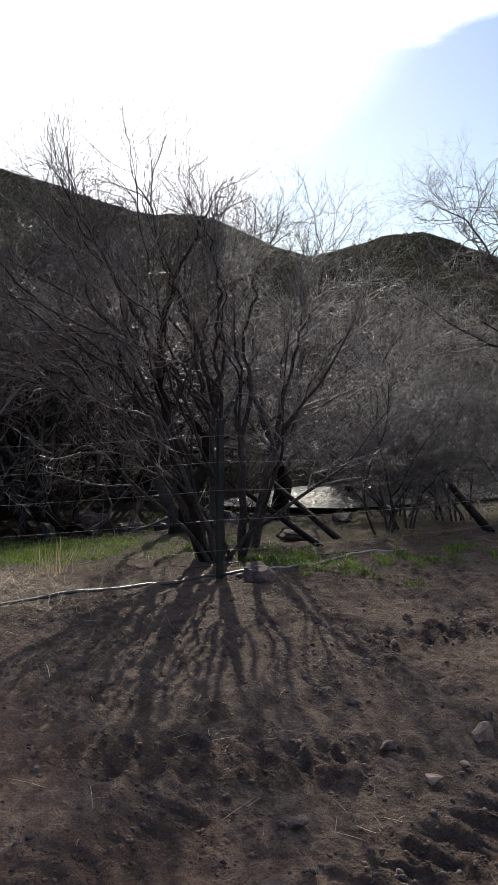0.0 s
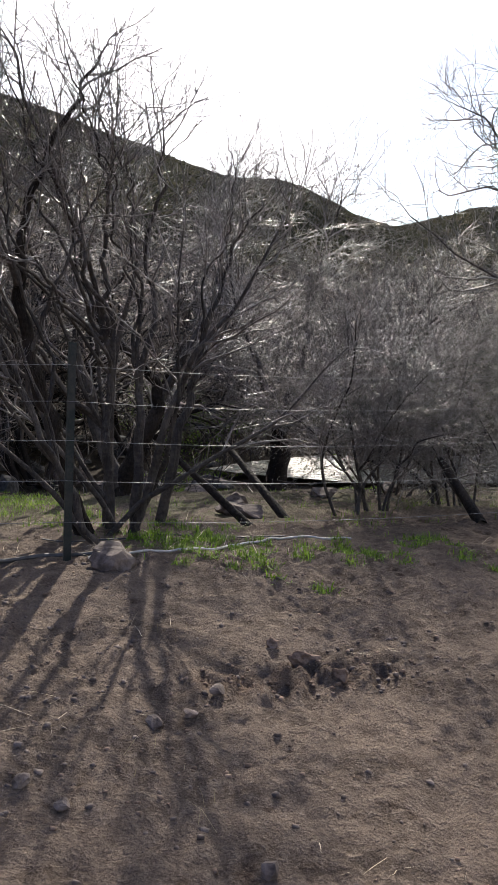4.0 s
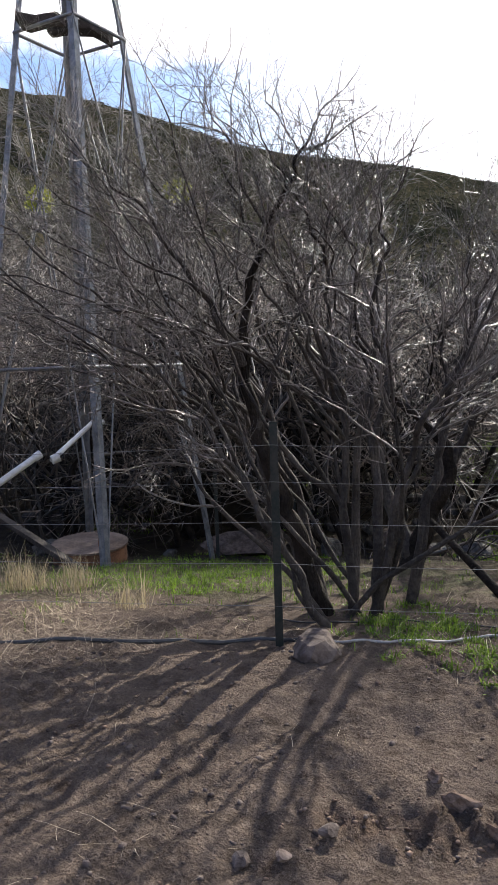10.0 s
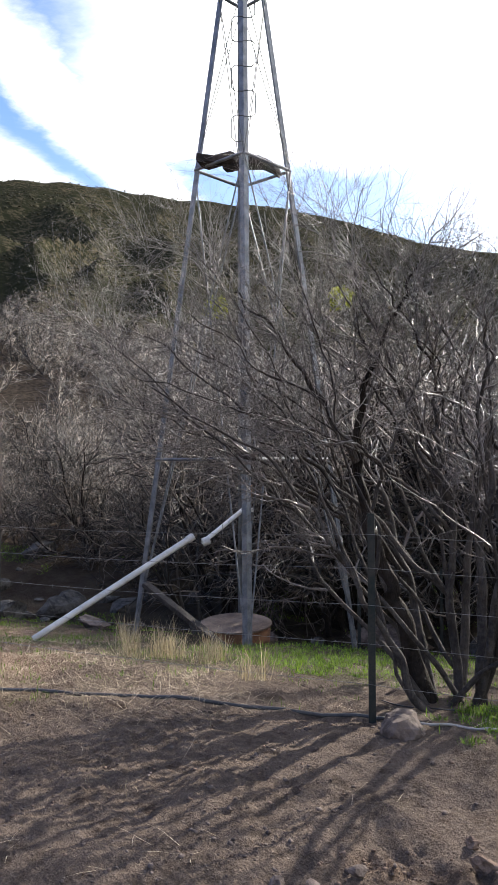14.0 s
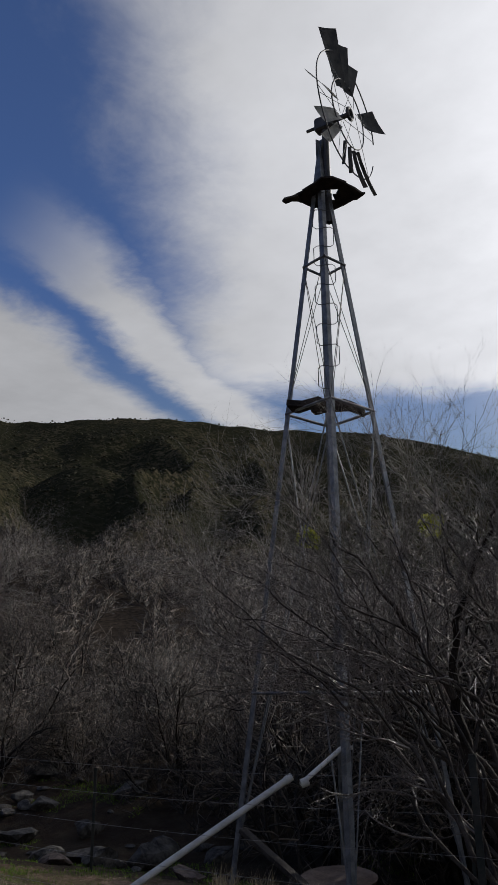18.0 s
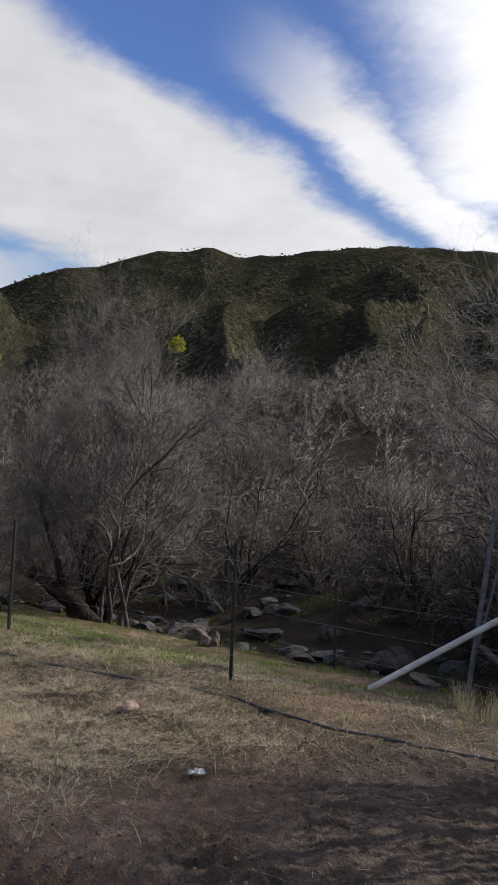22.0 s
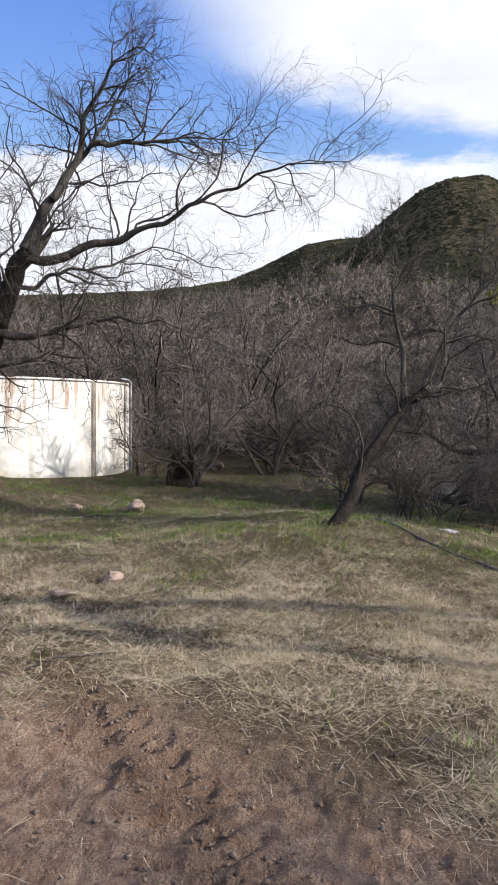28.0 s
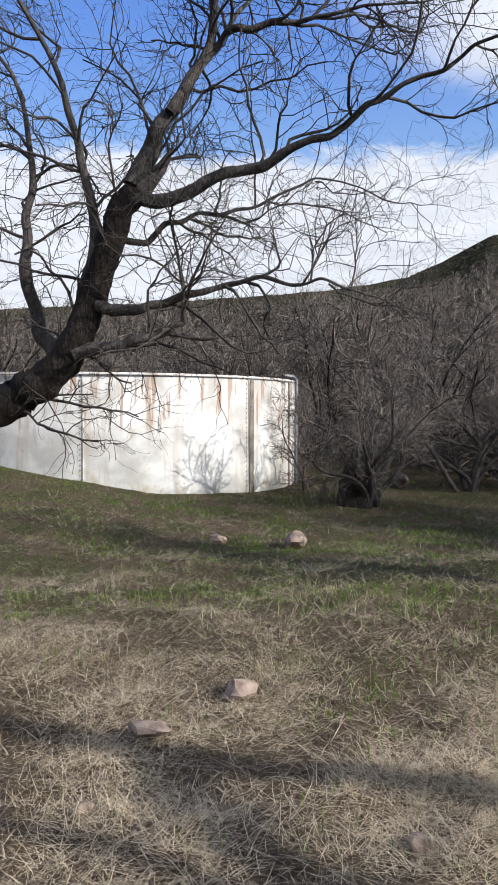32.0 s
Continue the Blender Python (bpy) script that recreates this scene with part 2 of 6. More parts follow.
def tubes_of(P, Rr, sides):
    """Vertices and quads of tapered tubes along the lines P (m, n, 3) with radii Rr (m, n)."""
    ang = np.arange(sides) * (2 * math.pi / sides)
    ca, sa = np.cos(ang), np.sin(ang)
    tan = np.empty_like(P)
    tan[:, 1:-1] = P[:, 2:] - P[:, :-2]
    tan[:, 0], tan[:, -1] = P[:, 1] - P[:, 0], P[:, -1] - P[:, -2]
    tan /= np.linalg.norm(tan, axis=2, keepdims=True) + 1e-9
    whole = P[:, -1] - P[:, 0]
    ref = np.where(np.abs(whole[:, 2:]) > 0.8 * np.linalg.norm(whole, axis=1, keepdims=True), np.array([[1.0, 0, 0]]), np.array([[0, 0, 1.0]]))
    a = np.cross(tan, ref[:, None, :])
    a /= np.linalg.norm(a, axis=2, keepdims=True) + 1e-9
    b = np.cross(tan, a)
    ring = P[:, :, None, :] + Rr[:, :, None, None] * (a[:, :, None, :] * ca[None, None, :, None] + b[:, :, None, :] * sa[None, None, :, None])
    m, n = P.shape[:2]
    idx = np.arange(m * n * sides).reshape(m, n, sides)
    nxt = np.roll(idx, -1, axis=2)
    quads = np.stack([idx[:, :-1], nxt[:, :-1], nxt[:, 1:], idx[:, 1:]], axis=-1)
    return ring.reshape(-1, 3), quads.reshape(-1, 4)


def tubes(lines, sides):
    """The same for a list of lines (points n x 3, radii n) of unlike lengths."""
    groups = {}
    for pts, rad in lines:
        groups.setdefault(len(pts), []).append((pts, rad))
    V, F, base = [], [], 0
    for items in groups.values():
        v, f = tubes_of(np.array([i[0] for i in items], dtype=float), np.array([i[1] for i in items], dtype=float), sides)
        V.append(v)
        F.append(f + base)
        base += len(v)
    return np.concatenate(V), np.concatenate(F)


def spikes_of(P, R):
    """Three-sided twigs that run out to a point, along the lines P (m, 2, 3)."""
    d = P[:, 1] - P[:, 0]
    d = d / (np.linalg.norm(d, axis=1, keepdims=True) + 1e-9)
    a = np.cross(d, np.array([[0.31, 0.52, 0.79]]))
    a /= np.linalg.norm(a, axis=1, keepdims=True) + 1e-9
    b = np.cross(d, a)
    r = R[:, :1]
    V = np.stack([P[:, 0] + a * r, P[:, 0] + (-0.5 * a + 0.866 * b) * r, P[:, 0] + (-0.5 * a - 0.866 * b) * r, P[:, 1]], 1).reshape(-1, 3)
    i = np.arange(len(P)) * 4
    F = np.concatenate([np.stack([i, i + 1, i + 3], 1), np.stack([i + 1, i + 2, i + 3], 1), np.stack([i + 2, i, i + 3], 1)])
    return V, F


def gnarled(name, line, sides, mat, parent, rough=0.16):
    """A limb with an uneven, furrowed round."""
    pts, rad = line
    n = len(pts)
    t = np.linspace(0, n - 1, max(n, int((n - 1) * 4) + 1))
    out = np.stack([np.interp(t, np.arange(n), pts[:, c]) for c in range(3)], 1)
    out[1:-1] = 0.25 * out[:-2] + 0.5 * out[1:-1] + 0.25 * out[2:]
    rr = np.interp(t, np.arange(n), rad)
    v, f = tubes([(out, rr)], sides)
    c = np.repeat(out, sides, axis=0)
    for i in range(len(v)):
        p = Vector(v[i])
        k1 = noise.noise(Vector((p.x * 9, p.y * 9, p.z * 3.5))) + 0.8 * noise.noise(Vector((p.x * 28, p.y * 28, p.z * 9)))
        v[i] = c[i] + (v[i] - c[i]) * (1 + rough * k1)
    return mesh_object(name, v, [f], mat, parent, smooth=True)


def tube_object(name, lines, sides, mat, parent=None, label="", smooth=True):
    v, f = tubes(lines, sides)
    return mesh_object(name, v, [f], mat, parent, label, smooth)


def rod(p, q, r0, r1=None, n=2, sag=0.0):
    p, q = np.array(p, float), np.array(q, float)
    s = np.linspace(0, 1, n)[:, None]
    pts = p + (q - p) * s
    pts[:, 2] -= sag * 4 * (s * (1 - s))[:, 0]
    return pts, np.linspace(r0, r0 if r1 is None else r1, n)


def bm_box(sx, sy, sz, bevel=0.0, at=(0, 0, 0)):
    bm = bmesh.new()
    bmesh.ops.create_cube(bm, size=1.0, matrix=Matrix.Translation(at) @ Matrix.Diagonal((sx, sy, sz, 1)))
    if bevel:
        bmesh.ops.bevel(bm, geom=bm.edges[:], offset=bevel, segments=1, affect="EDGES")
    return bm


def bm_rock(rng, sx, sy, sz, cuts=2, rough=0.25):
    """An angular stone: a rough ball, cut flat on several sides."""
    bm = bmesh.new()
    bmesh.ops.create_icosphere(bm, subdivisions=cuts, radius=1.0)
    planes = []
    for _ in range(9):
        d = Vector((rng.gauss(0, 1), rng.gauss(0, 1), rng.gauss(0, 1))).normalized()
        planes.append((d, rng.uniform(0.45, 0.75)))
    off = Vector((rng.random() * 50, rng.random() * 50, 0))
    for v in bm.verts:
        for d, c in planes:
            h = v.co.dot(d) - c
            if h > 0:
                v.co -= d * h
        v.co *= 1 + rough * noise.noise(v.co * 1.7 + off) + 0.4 * rough * noise.noise(v.co * 5 + off)
        v.co = Vector((v.co.x * sx, v.co.y * sy, v.co.z * sz))
    return bm


# ---- ground ----
def vnoise(x, y, seed=0):
    """Smooth gradient noise over the plane, for whole arrays; about -0.7 to 0.7."""
    x, y = np.asarray(x, float) + 1000.0, np.asarray(y, float) + 1000.0
    xi, yi = np.floor(x), np.floor(y)
    fx, fy = x - xi, y - yi
    xi, yi = xi.astype(np.int64), yi.astype(np.int64)

    def corner(ox, oy):
        h = ((xi + ox) * 374761393 + (yi + oy) * 668265263 + seed * 974711) & 0xFFFFFFFF
        h = ((h ^ (h >> 13)) * 1274126177) & 0xFFFFFFFF
        a = ((h ^ (h >> 16)) & 0xFFFF) * (2 * math.pi / 65536)
        return np.cos(a) * (fx - ox) + np.sin(a) * (fy - oy)

    wx, wy = fx * fx * fx * (fx * (fx * 6 - 15) + 10), fy * fy * fy * (fy * (fy * 6 - 15) + 10)
    lo = corner(0, 0) * (1 - wx) + corner(1, 0) * wx
    hi = corner(0, 1) * (1 - wx) + corner(1, 1) * wx
    return (lo * (1 - wy) + hi * wy) * 1.35


CX, CY = 1.5, 2.0
SKY_AZ = [-60, -35, -17, -13.8, -11.7, -9, -6, -3.8, -1, 2, 4.3, 6.7, 10, 13, 17, 21, 25, 29, 33, 37, 42, 46, 51.5, 57.5, 61, 63.8, 67, 69, 72, 75, 77.3, 79.5, 82, 84, 86.5, 92, 96, 98, 100.5, 103.5, 106, 111, 119, 135, 170]
SKY_EL = [5, 5, 6.4, 7.9, 8.5, 8.3, 7.4, 7.0, 7.8, 9.2, 9.75, 9.6, 10.2, 11.1, 12.1, 13.2, 13.9, 14.4, 15.3, 16.6, 17.8, 18.2, 18.6, 19.2, 19.1, 18.9, 18.5, 18.4, 18.9, 18.4, 17.9, 17.0, 16.7, 16.0, 14.6, 13.2, 12.5, 12.4, 12.0, 10.5, 9.5, 8.8, 8.2, 7, 5]
LOW_AZ = [-60, -20, 0, 20, 40, 62, 80, 105, 125, 170]
LOW_EL = [1.0, 0.4, 1.6, 4.2, 7.2, 9.4, 9.2, 7.6, 6.4, 2.0]


def stream_side(x, y):
    """Metres past the lip of the bank towards the stream."""
    return (x - 1.0) * -0.414 + (y - 7.2) * 0.911


def near_height(x, y):
    s = stream_side(x, y)
    z = np.interp(s, [-100, -0.6, 0.6, 4.0, 7.0, 8.0, 10.2, 11.5, 16, 25, 60], [0, 0.02, -0.1, -0.62, -1.28, -1.5, -1.45, -1.1, -0.3, 0.5, 3.4])
    rise = np.interp(-0.35 * x - 0.9 * y, [1.0, 2.8, 6.0, 9.9, 11, 14, 30], [0, 0.03, 0.15, 0.4, 0.58, 0.8, 1.6]) + 0.16 * 2.0 * np.exp(-((x + 7.7) ** 2 + (y - 0.5) ** 2) / 4.5) + 0.36 * np.exp(-((x + 9.8) ** 2 + (y + 8.0) ** 2) / 6.0)
    return z + rise * np.clip(1 - s / 6, 0, 1)


def ground_height(x, y):
    """The lie of the land, without its small roughness."""
    x, y = np.asarray(x, float), np.asarray(y, float)
    r = np.hypot(x - CX, y - CY)
    az = np.degrees(np.arctan2(-(x - CX), y - CY))
    near = near_height(x, y)
    low = np.tan(np.radians(np.interp(az, LOW_AZ, LOW_EL))) * 115.0
    front = (az > -75) & (az < 185)
    low = np.where(front, low, 1.0)
    ridge = np.where(front, np.tan(np.radians(np.interp(az, SKY_AZ, SKY_EL))), 0.08)
    D = 480.0 + 60 * np.sin(np.radians(az * 3.1))
    # mid slope, then the hills
    t1 = np.clip((r - 24) / 91, 0, 1)
    mid = -1.0 + (low + 1.0) * t1 ** 1.25
    t2 = np.clip((r - 115) / (D - 115), 0, 1)
    top = ridge * D + 1.6
    hill = low + (top - low) * (0.35 * t2 + 0.65 * t2 ** 1.6)
    # spurs and gullies that run down from the ridge
    slant = az + (r - 300) * 0.05
    bent = slant / 9.5 + 0.6 * vnoise(x / 95, y / 95, 4)
    spur = 0.62 - 1.9 * np.abs(vnoise(bent, r / 260, 1)) + 0.17 - 0.45 * np.abs(vnoise(slant / 4.2 + 0.5 * vnoise(x / 40, y / 40, 5), r / 130, 2))
    hill = hill + (top - low) * 0.13 * np.sin(math.pi * np.clip(t2, 0, 1)) ** 0.8 * (spur - 0.35)
    over = np.clip((r - D) / 400, 0, 2)
    hill = hill - over * 60
    far = np.where(r < 115, mid, hill)
    # a rounded hill and a spur that stand in front of the range
    for a, wide, lean, dist, deep, el in ((88.8, 6.2, 0.58, 300, 80, 15.6), (63.5, 12.0, 1.0, 300, 80, 14.8)):
        off = np.where(az > a, (az - a) * lean, az - a)
        g = np.exp(-((np.sqrt(off ** 2 + 5.0) - 2.236) / wide) ** 1.2) * np.exp(-(np.abs(r - dist) / deep) ** 2.0)
        rise = low * 0.9 + g * (np.tan(np.radians(el)) * dist + 1.6 - low * 0.9)
        far = np.maximum(far, np.where((r > 115) & (g > 0.02), rise, -99))
    w = np.clip((r - 20) / 18, 0, 1)
    w = w * w * (3 - 2 * w)
    return near * (1 - w) + far * w


# wheel tracks of churned earth: from, to, half width
TRACKS = (((-3.2, -0.5), (-1.9, 0.75), 0.17), ((-1.9, 0.75), (0.3, 2.3), 0.17), ((-1.3, 1.95), (-0.25, 2.85), 0.2), ((-0.75, 3.3), (0.35, 3.32), 0.15), ((0.9, 4.85), (1.5, 5.1), 0.12), ((0.3, 2.3), (2.4, 4.0), 0.18))


# soil, straw litter, green and hillside in one sheet
k = material("earth_and_litter", 0.95)
P = k.pos
sepP = k.n("ShaderNodeSeparateXYZ", i0=P)
big, mid_n, fine_n = k.noise(P, 0.35, 5.0), k.noise(P, 2.3, 6.0, 0.6), k.noise(P, 30.0, 6.0, 0.7)
grit = k.n("ShaderNodeTexVoronoi", Vector=P, Scale=55.0)
clump = k.noise(P, 11.0, 5.0, 0.65)
soil = k.mix(k.ramp(mid_n, 0.35, 0.65), (0.105, 0.08, 0.064), (0.185, 0.142, 0.114))
soil = k.mix(k.ramp(clump, 0.42, 0.66), soil, (0.215, 0.165, 0.132))
soil = k.mix(k.math("MULTIPLY", k.ramp(fine_n, 0.52, 0.7), 0.6), soil, (0.3, 0.24, 0.2))
soil = k.mix(k.ramp(k.noise(P, 5.0, 6.0, 0.7), 0.58, 0.68), soil, (0.075, 0.052, 0.04))
red_soil = k.mix(k.ramp(clump, 0.35, 0.65), (0.3, 0.19, 0.13), (0.46, 0.325, 0.235))
soil = k.mix(k.math("MULTIPLY", k.ramp(k.math("ADD", k.math("ADD", k.math("MULTIPLY", sepP.outputs[0], -0.5), k.math("MULTIPLY", k.math("SUBTRACT", sepP.outputs[1], 2.6), -0.5)), k.math("MULTIPLY", k.math("SUBTRACT", big, 0.5), 1.5)), -0.35, 0.35), 0.8), soil, red_soil)
litter = k.mix(k.ramp(fine_n, 0.4, 0.62), (0.06, 0.045, 0.03), (0.21, 0.165, 0.11))
litter = k.mix(k.ramp(clump, 0.35, 0.65), litter, (0.12, 0.088, 0.058))
green = k.mix(k.ramp(fine_n, 0.4, 0.6), (0.028, 0.045, 0.011), (0.07, 0.11, 0.025))
hillc = k.mix(k.ramp(k.noise(P, 0.022, 9.0, 0.75), 0.42, 0.6), (0.034, 0.032, 0.021), (0.092, 0.077, 0.048))
hillc = k.mix(k.ramp(k.noise(P, 0.4, 5.0, 0.8), 0.44, 0.52), hillc, (0.02, 0.022, 0.013))
side_s = k.math("ADD", k.math("MULTIPLY", k.math("SUBTRACT", sepP.outputs[0], 1.0), -0.414), k.math("MULTIPLY", k.math("SUBTRACT", sepP.outputs[1], 7.2), 0.911))
wander = k.math("MULTIPLY", k.math("SUBTRACT", big, 0.5), 2.5)
east_bulge = k.math("MULTIPLY", k.ramp(sepP.outputs[1], 0.6, -0.6), 1.0)
west = k.math("SUBTRACT", k.math("MINIMUM", k.math("SUBTRACT", k.math("ADD", k.math("MULTIPLY", sepP.outputs[1], 0.55), east_bulge), 2.7), -1.4), sepP.outputs[0])
bank = k.math("SUBTRACT", 0.3, k.math("ABSOLUTE", k.math("SUBTRACT", side_s, 0.2)))
m_litter = k.ramp(k.math("ADD", k.math("ADD", k.math("MAXIMUM", bank, k.math("MINIMUM", west, k.math("SUBTRACT", 2.5, side_s))), wander), k.math("MULTIPLY", k.math("SUBTRACT", mid_n, 0.5), 1.2)), -0.2, 1.0)
m_litter = k.math("MULTIPLY", m_litter, k.math("SUBTRACT", 1.0, k.math("MULTIPLY", k.math("MULTIPLY", k.ramp(sepP.outputs[0], -5.5, -4.0), k.ramp(sepP.outputs[1], 4.6, 5.6)), 0.75)))
m_green = k.math("MULTIPLY", k.math("MAXIMUM", k.ramp(k.math("ADD", side_s, wander), 0.6, 2.4), k.ramp(k.math("ADD", sepP.outputs[0], wander), -5.2, -7.2)), k.ramp(mid_n, 0.4, 0.56))
flatP = k.n("ShaderNodeCombineXYZ", X=sepP.outputs[0], Y=sepP.outputs[1], Z=0.0).outputs[0]
rut = 0.0
for (ax, ay), (bx, by), wd in TRACKS:
    L2 = (bx - ax) ** 2 + (by - ay) ** 2
    rel = k.vmath("SUBTRACT", flatP, (ax, ay, 0))
    tt = k.math("MULTIPLY", k.vmath("DOT_PRODUCT", rel, ((bx - ax) / L2, (by - ay) / L2, 0)), 1.0, clamp=True)
    foot = k.n("ShaderNodeCombineXYZ", X=k.math("MULTIPLY", tt, bx - ax), Y=k.math("MULTIPLY", tt, by - ay), Z=0.0).outputs[0]
    off = k.vmath("LENGTH", k.vmath("SUBTRACT", rel, foot))
    rut = k.math("MAXIMUM", rut, k.ramp(k.math("ADD", off, k.math("MULTIPLY", k.math("SUBTRACT", mid_n, 0.5), 0.35)), wd * 1.5, wd * 0.5))
rut = k.math("MULTIPLY", rut, k.ramp(k.math("ADD", k.math("MULTIPLY", clump, 0.6), k.math("MULTIPLY", mid_n, 0.4)), 0.42, 0.58))
dist = k.vmath("LENGTH", k.vmath("SUBTRACT", P, (CX, CY, 0)))
col = k.mix(m_litter, soil, litter)
col = k.mix(k.math("MULTIPLY", rut, 0.6), col, (0.125, 0.08, 0.056))
col = k.mix(k.math("MULTIPLY", k.math("MULTIPLY", m_green, 0.5), k.ramp(dist, 30, 16)), col, green)
# tree shade painted into the earth: darker past the bank and under the woods
shaded_floor = k.mix(k.ramp(mid_n, 0.35, 0.65), (0.03, 0.025, 0.02), (0.07, 0.056, 0.044))
col = k.mix(k.math("MAXIMUM", k.ramp(dist, 15, 32), k.math("MULTIPLY", k.ramp(k.math("ADD", side_s, wander), 2.5, 5.0), 0.9)), col, shaded_floor)
col = k.mix(k.ramp(dist, 120, 200), col, hillc)
grain = k.noise(P, 130.0, 3.0, 0.7)
col = k.mix(k.math("MULTIPLY", k.ramp(grain, 0.5, 0.36), 0.35), col, (0.03, 0.022, 0.017))
col = k.mix(k.math("MULTIPLY", k.math("MULTIPLY", k.ramp(grain, 0.58, 0.72), 0.4), k.ramp(dist, 20, 10)), col, (0.42, 0.34, 0.27))
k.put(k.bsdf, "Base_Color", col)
k.put(k.bsdf, "Specular_IOR_Level", k.math("MULTIPLY", k.ramp(dist, 25, 12), 0.04))
k.put(k.bsdf, "Roughness", 0.85)
height = k.math("ADD", k.math("ADD", k.math("MULTIPLY", fine_n, 2.0), k.math("MULTIPLY", clump, 1.6)), k.math("MULTIPLY", grain, 0.7))
bump(k, k.math("SUBTRACT", height, k.math("MULTIPLY", grit.outputs[0], 0.45)), 1.0, 0.035)
EARTH = k.m


def churn_many(x, y, lugs=False):
    """How much the earth is churned at places, 0 to 1; with lugs also the height of the tread's print."""
    best, print_h = np.zeros(np.shape(x)), np.zeros(np.shape(x))
    for (ax, ay), (bx, by), w in TRACKS:
        dx, dy = bx - ax, by - ay
        ln = math.hypot(dx, dy)
        along = ((x - ax) * dx + (y - ay) * dy) / ln
        t = np.clip(along, 0, ln)
        d = np.hypot(x - ax - dx / ln * t, y - ay - dy / ln * t)
        c = np.clip(1 - d / (w * 2.2), 0, 1)
        best = np.maximum(best, c)
        if lugs:
            side = ((x - ax) * dy - (y - ay) * dx) / ln
            wave = np.sin((along + 0.45 * np.abs(side)) * (2 * math.pi / 0.15))
            print_h += np.clip(wave * 2, -1, 1) * 0.014 * np.clip(c * 2.5 - 0.6, 0, 1)
    return (best, print_h) if lugs else best


def relief_many(x, y):
    """Small roughness of the earth near the track, larger on the hills."""
    x, y = np.asarray(x, float), np.asarray(y, float)
    r = np.hypot(x - CX, y - CY)
    v = np.where(r < 45, vnoise(x * 0.6, y * 0.6, 11) * 0.05 * np.minimum(1.0, 1.2 - r / 60), 0)
    m = r < 16
    if m.any():
        px, py = x[m], y[m]
        c, tread = churn_many(px, py, True)
        w = vnoise(px * 2.4, py * 2.4, 12) * 0.03 + vnoise(px * 6.1, py * 6.1, 13) * 0.02
        w += np.abs(vnoise(px * 11, py * 11, 14)) * 0.022 + vnoise(px * 21, py * 21, 15) * 0.009 * (0.4 + np.clip(vnoise(px * 0.9, py * 0.9, 18) * 3 + 0.5, 0, 1.2))
        w += c * (vnoise(px * 9, py * 9, 16) * 0.03 + np.abs(vnoise(px * 17, py * 17, 17)) * 0.036 - 0.012) + tread
        v[m] += w * np.clip((16 - r[m]) / 3, 0, 1)
    far = r >= 45
    if far.any():
        px, py, rf = x[far] * 0.012, y[far] * 0.012, r[far]
        w = vnoise(px, py, 21) * 4 + vnoise(px * 2.7, py * 2.7, 22) * 3 + vnoise(px * 8, py * 8, 23) * 0.5
        v[far] = w * np.minimum(1.0, (rf - 45) / 160) * np.clip(1 - (rf - 380) / 80, 0.12, 1)
    return v


def gz(x, y):
    return float(ground_height(x, y) + relief_many(np.array([x]), np.array([y]))[0])


def gz_many(xs, ys):
    xs, ys = np.asarray(xs, float), np.asarray(ys, float)
    return ground_height(xs, ys) + relief_many(xs, ys)


def build_ground():
    az = np.concatenate([np.linspace(-32, 142, 720), np.linspace(142, 328, 120)[1:-1]])
    rr = [0.4]
    while rr[-1] < 2200:
        r = rr[-1]
        rr.append(r + (0.026 if r < 4.5 else 0.026 + (r - 4.5) * 0.021))
    rr = np.array(rr)
    A, Rr = np.meshgrid(np.radians(az), rr)
    x, y = CX - np.sin(A) * Rr, CY + np.cos(A) * Rr
    z = gz_many(x, y)
    nr, na = z.shape
    V = np.stack([x, y, z], -1).reshape(-1, 3)
    idx = np.arange(nr * na).reshape(nr, na)
    nxt = np.roll(idx, -1, axis=1)
    Q = np.stack([idx[:-1], nxt[:-1], nxt[1:], idx[1:]], -1).reshape(-1, 4)
    V = np.concatenate([V, [[CX, CY, float(z[0].mean())]]])
    c = len(V) - 1
    tri = np.stack([np.full(na, c), nxt[0], idx[0]], -1)
    Q = Q[:, ::-1]
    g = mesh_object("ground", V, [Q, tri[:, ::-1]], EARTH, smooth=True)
    tagged(g, "brown trampled earth with straw litter, rising to scrubby hills", "ground", kind="structure")


build_ground()


# ---- trees ----
def bend(rng, p, d, length, n, wob, lift):
    """A crooked line of n steps."""
    pts = [p]
    step = length / n
    for _ in range(n):
        d = d + np.array([rng.gauss(0, wob), rng.gauss(0, wob), rng.gauss(0, wob) + lift])
        d = d / (np.linalg.norm(d) + 1e-9)
        p = p + d * step
        pts.append(p)
    return np.array(pts), d


def resample(pts, rad, n):
    t, o = np.linspace(0, len(pts) - 1, n + 1), np.arange(len(pts))
    return np.stack([np.interp(t, o, pts[:, c]) for c in range(3)], 1), np.interp(t, o, rad)


def unit(v):
    return v / (np.linalg.norm(v, axis=-1, keepdims=True) + 1e-9)


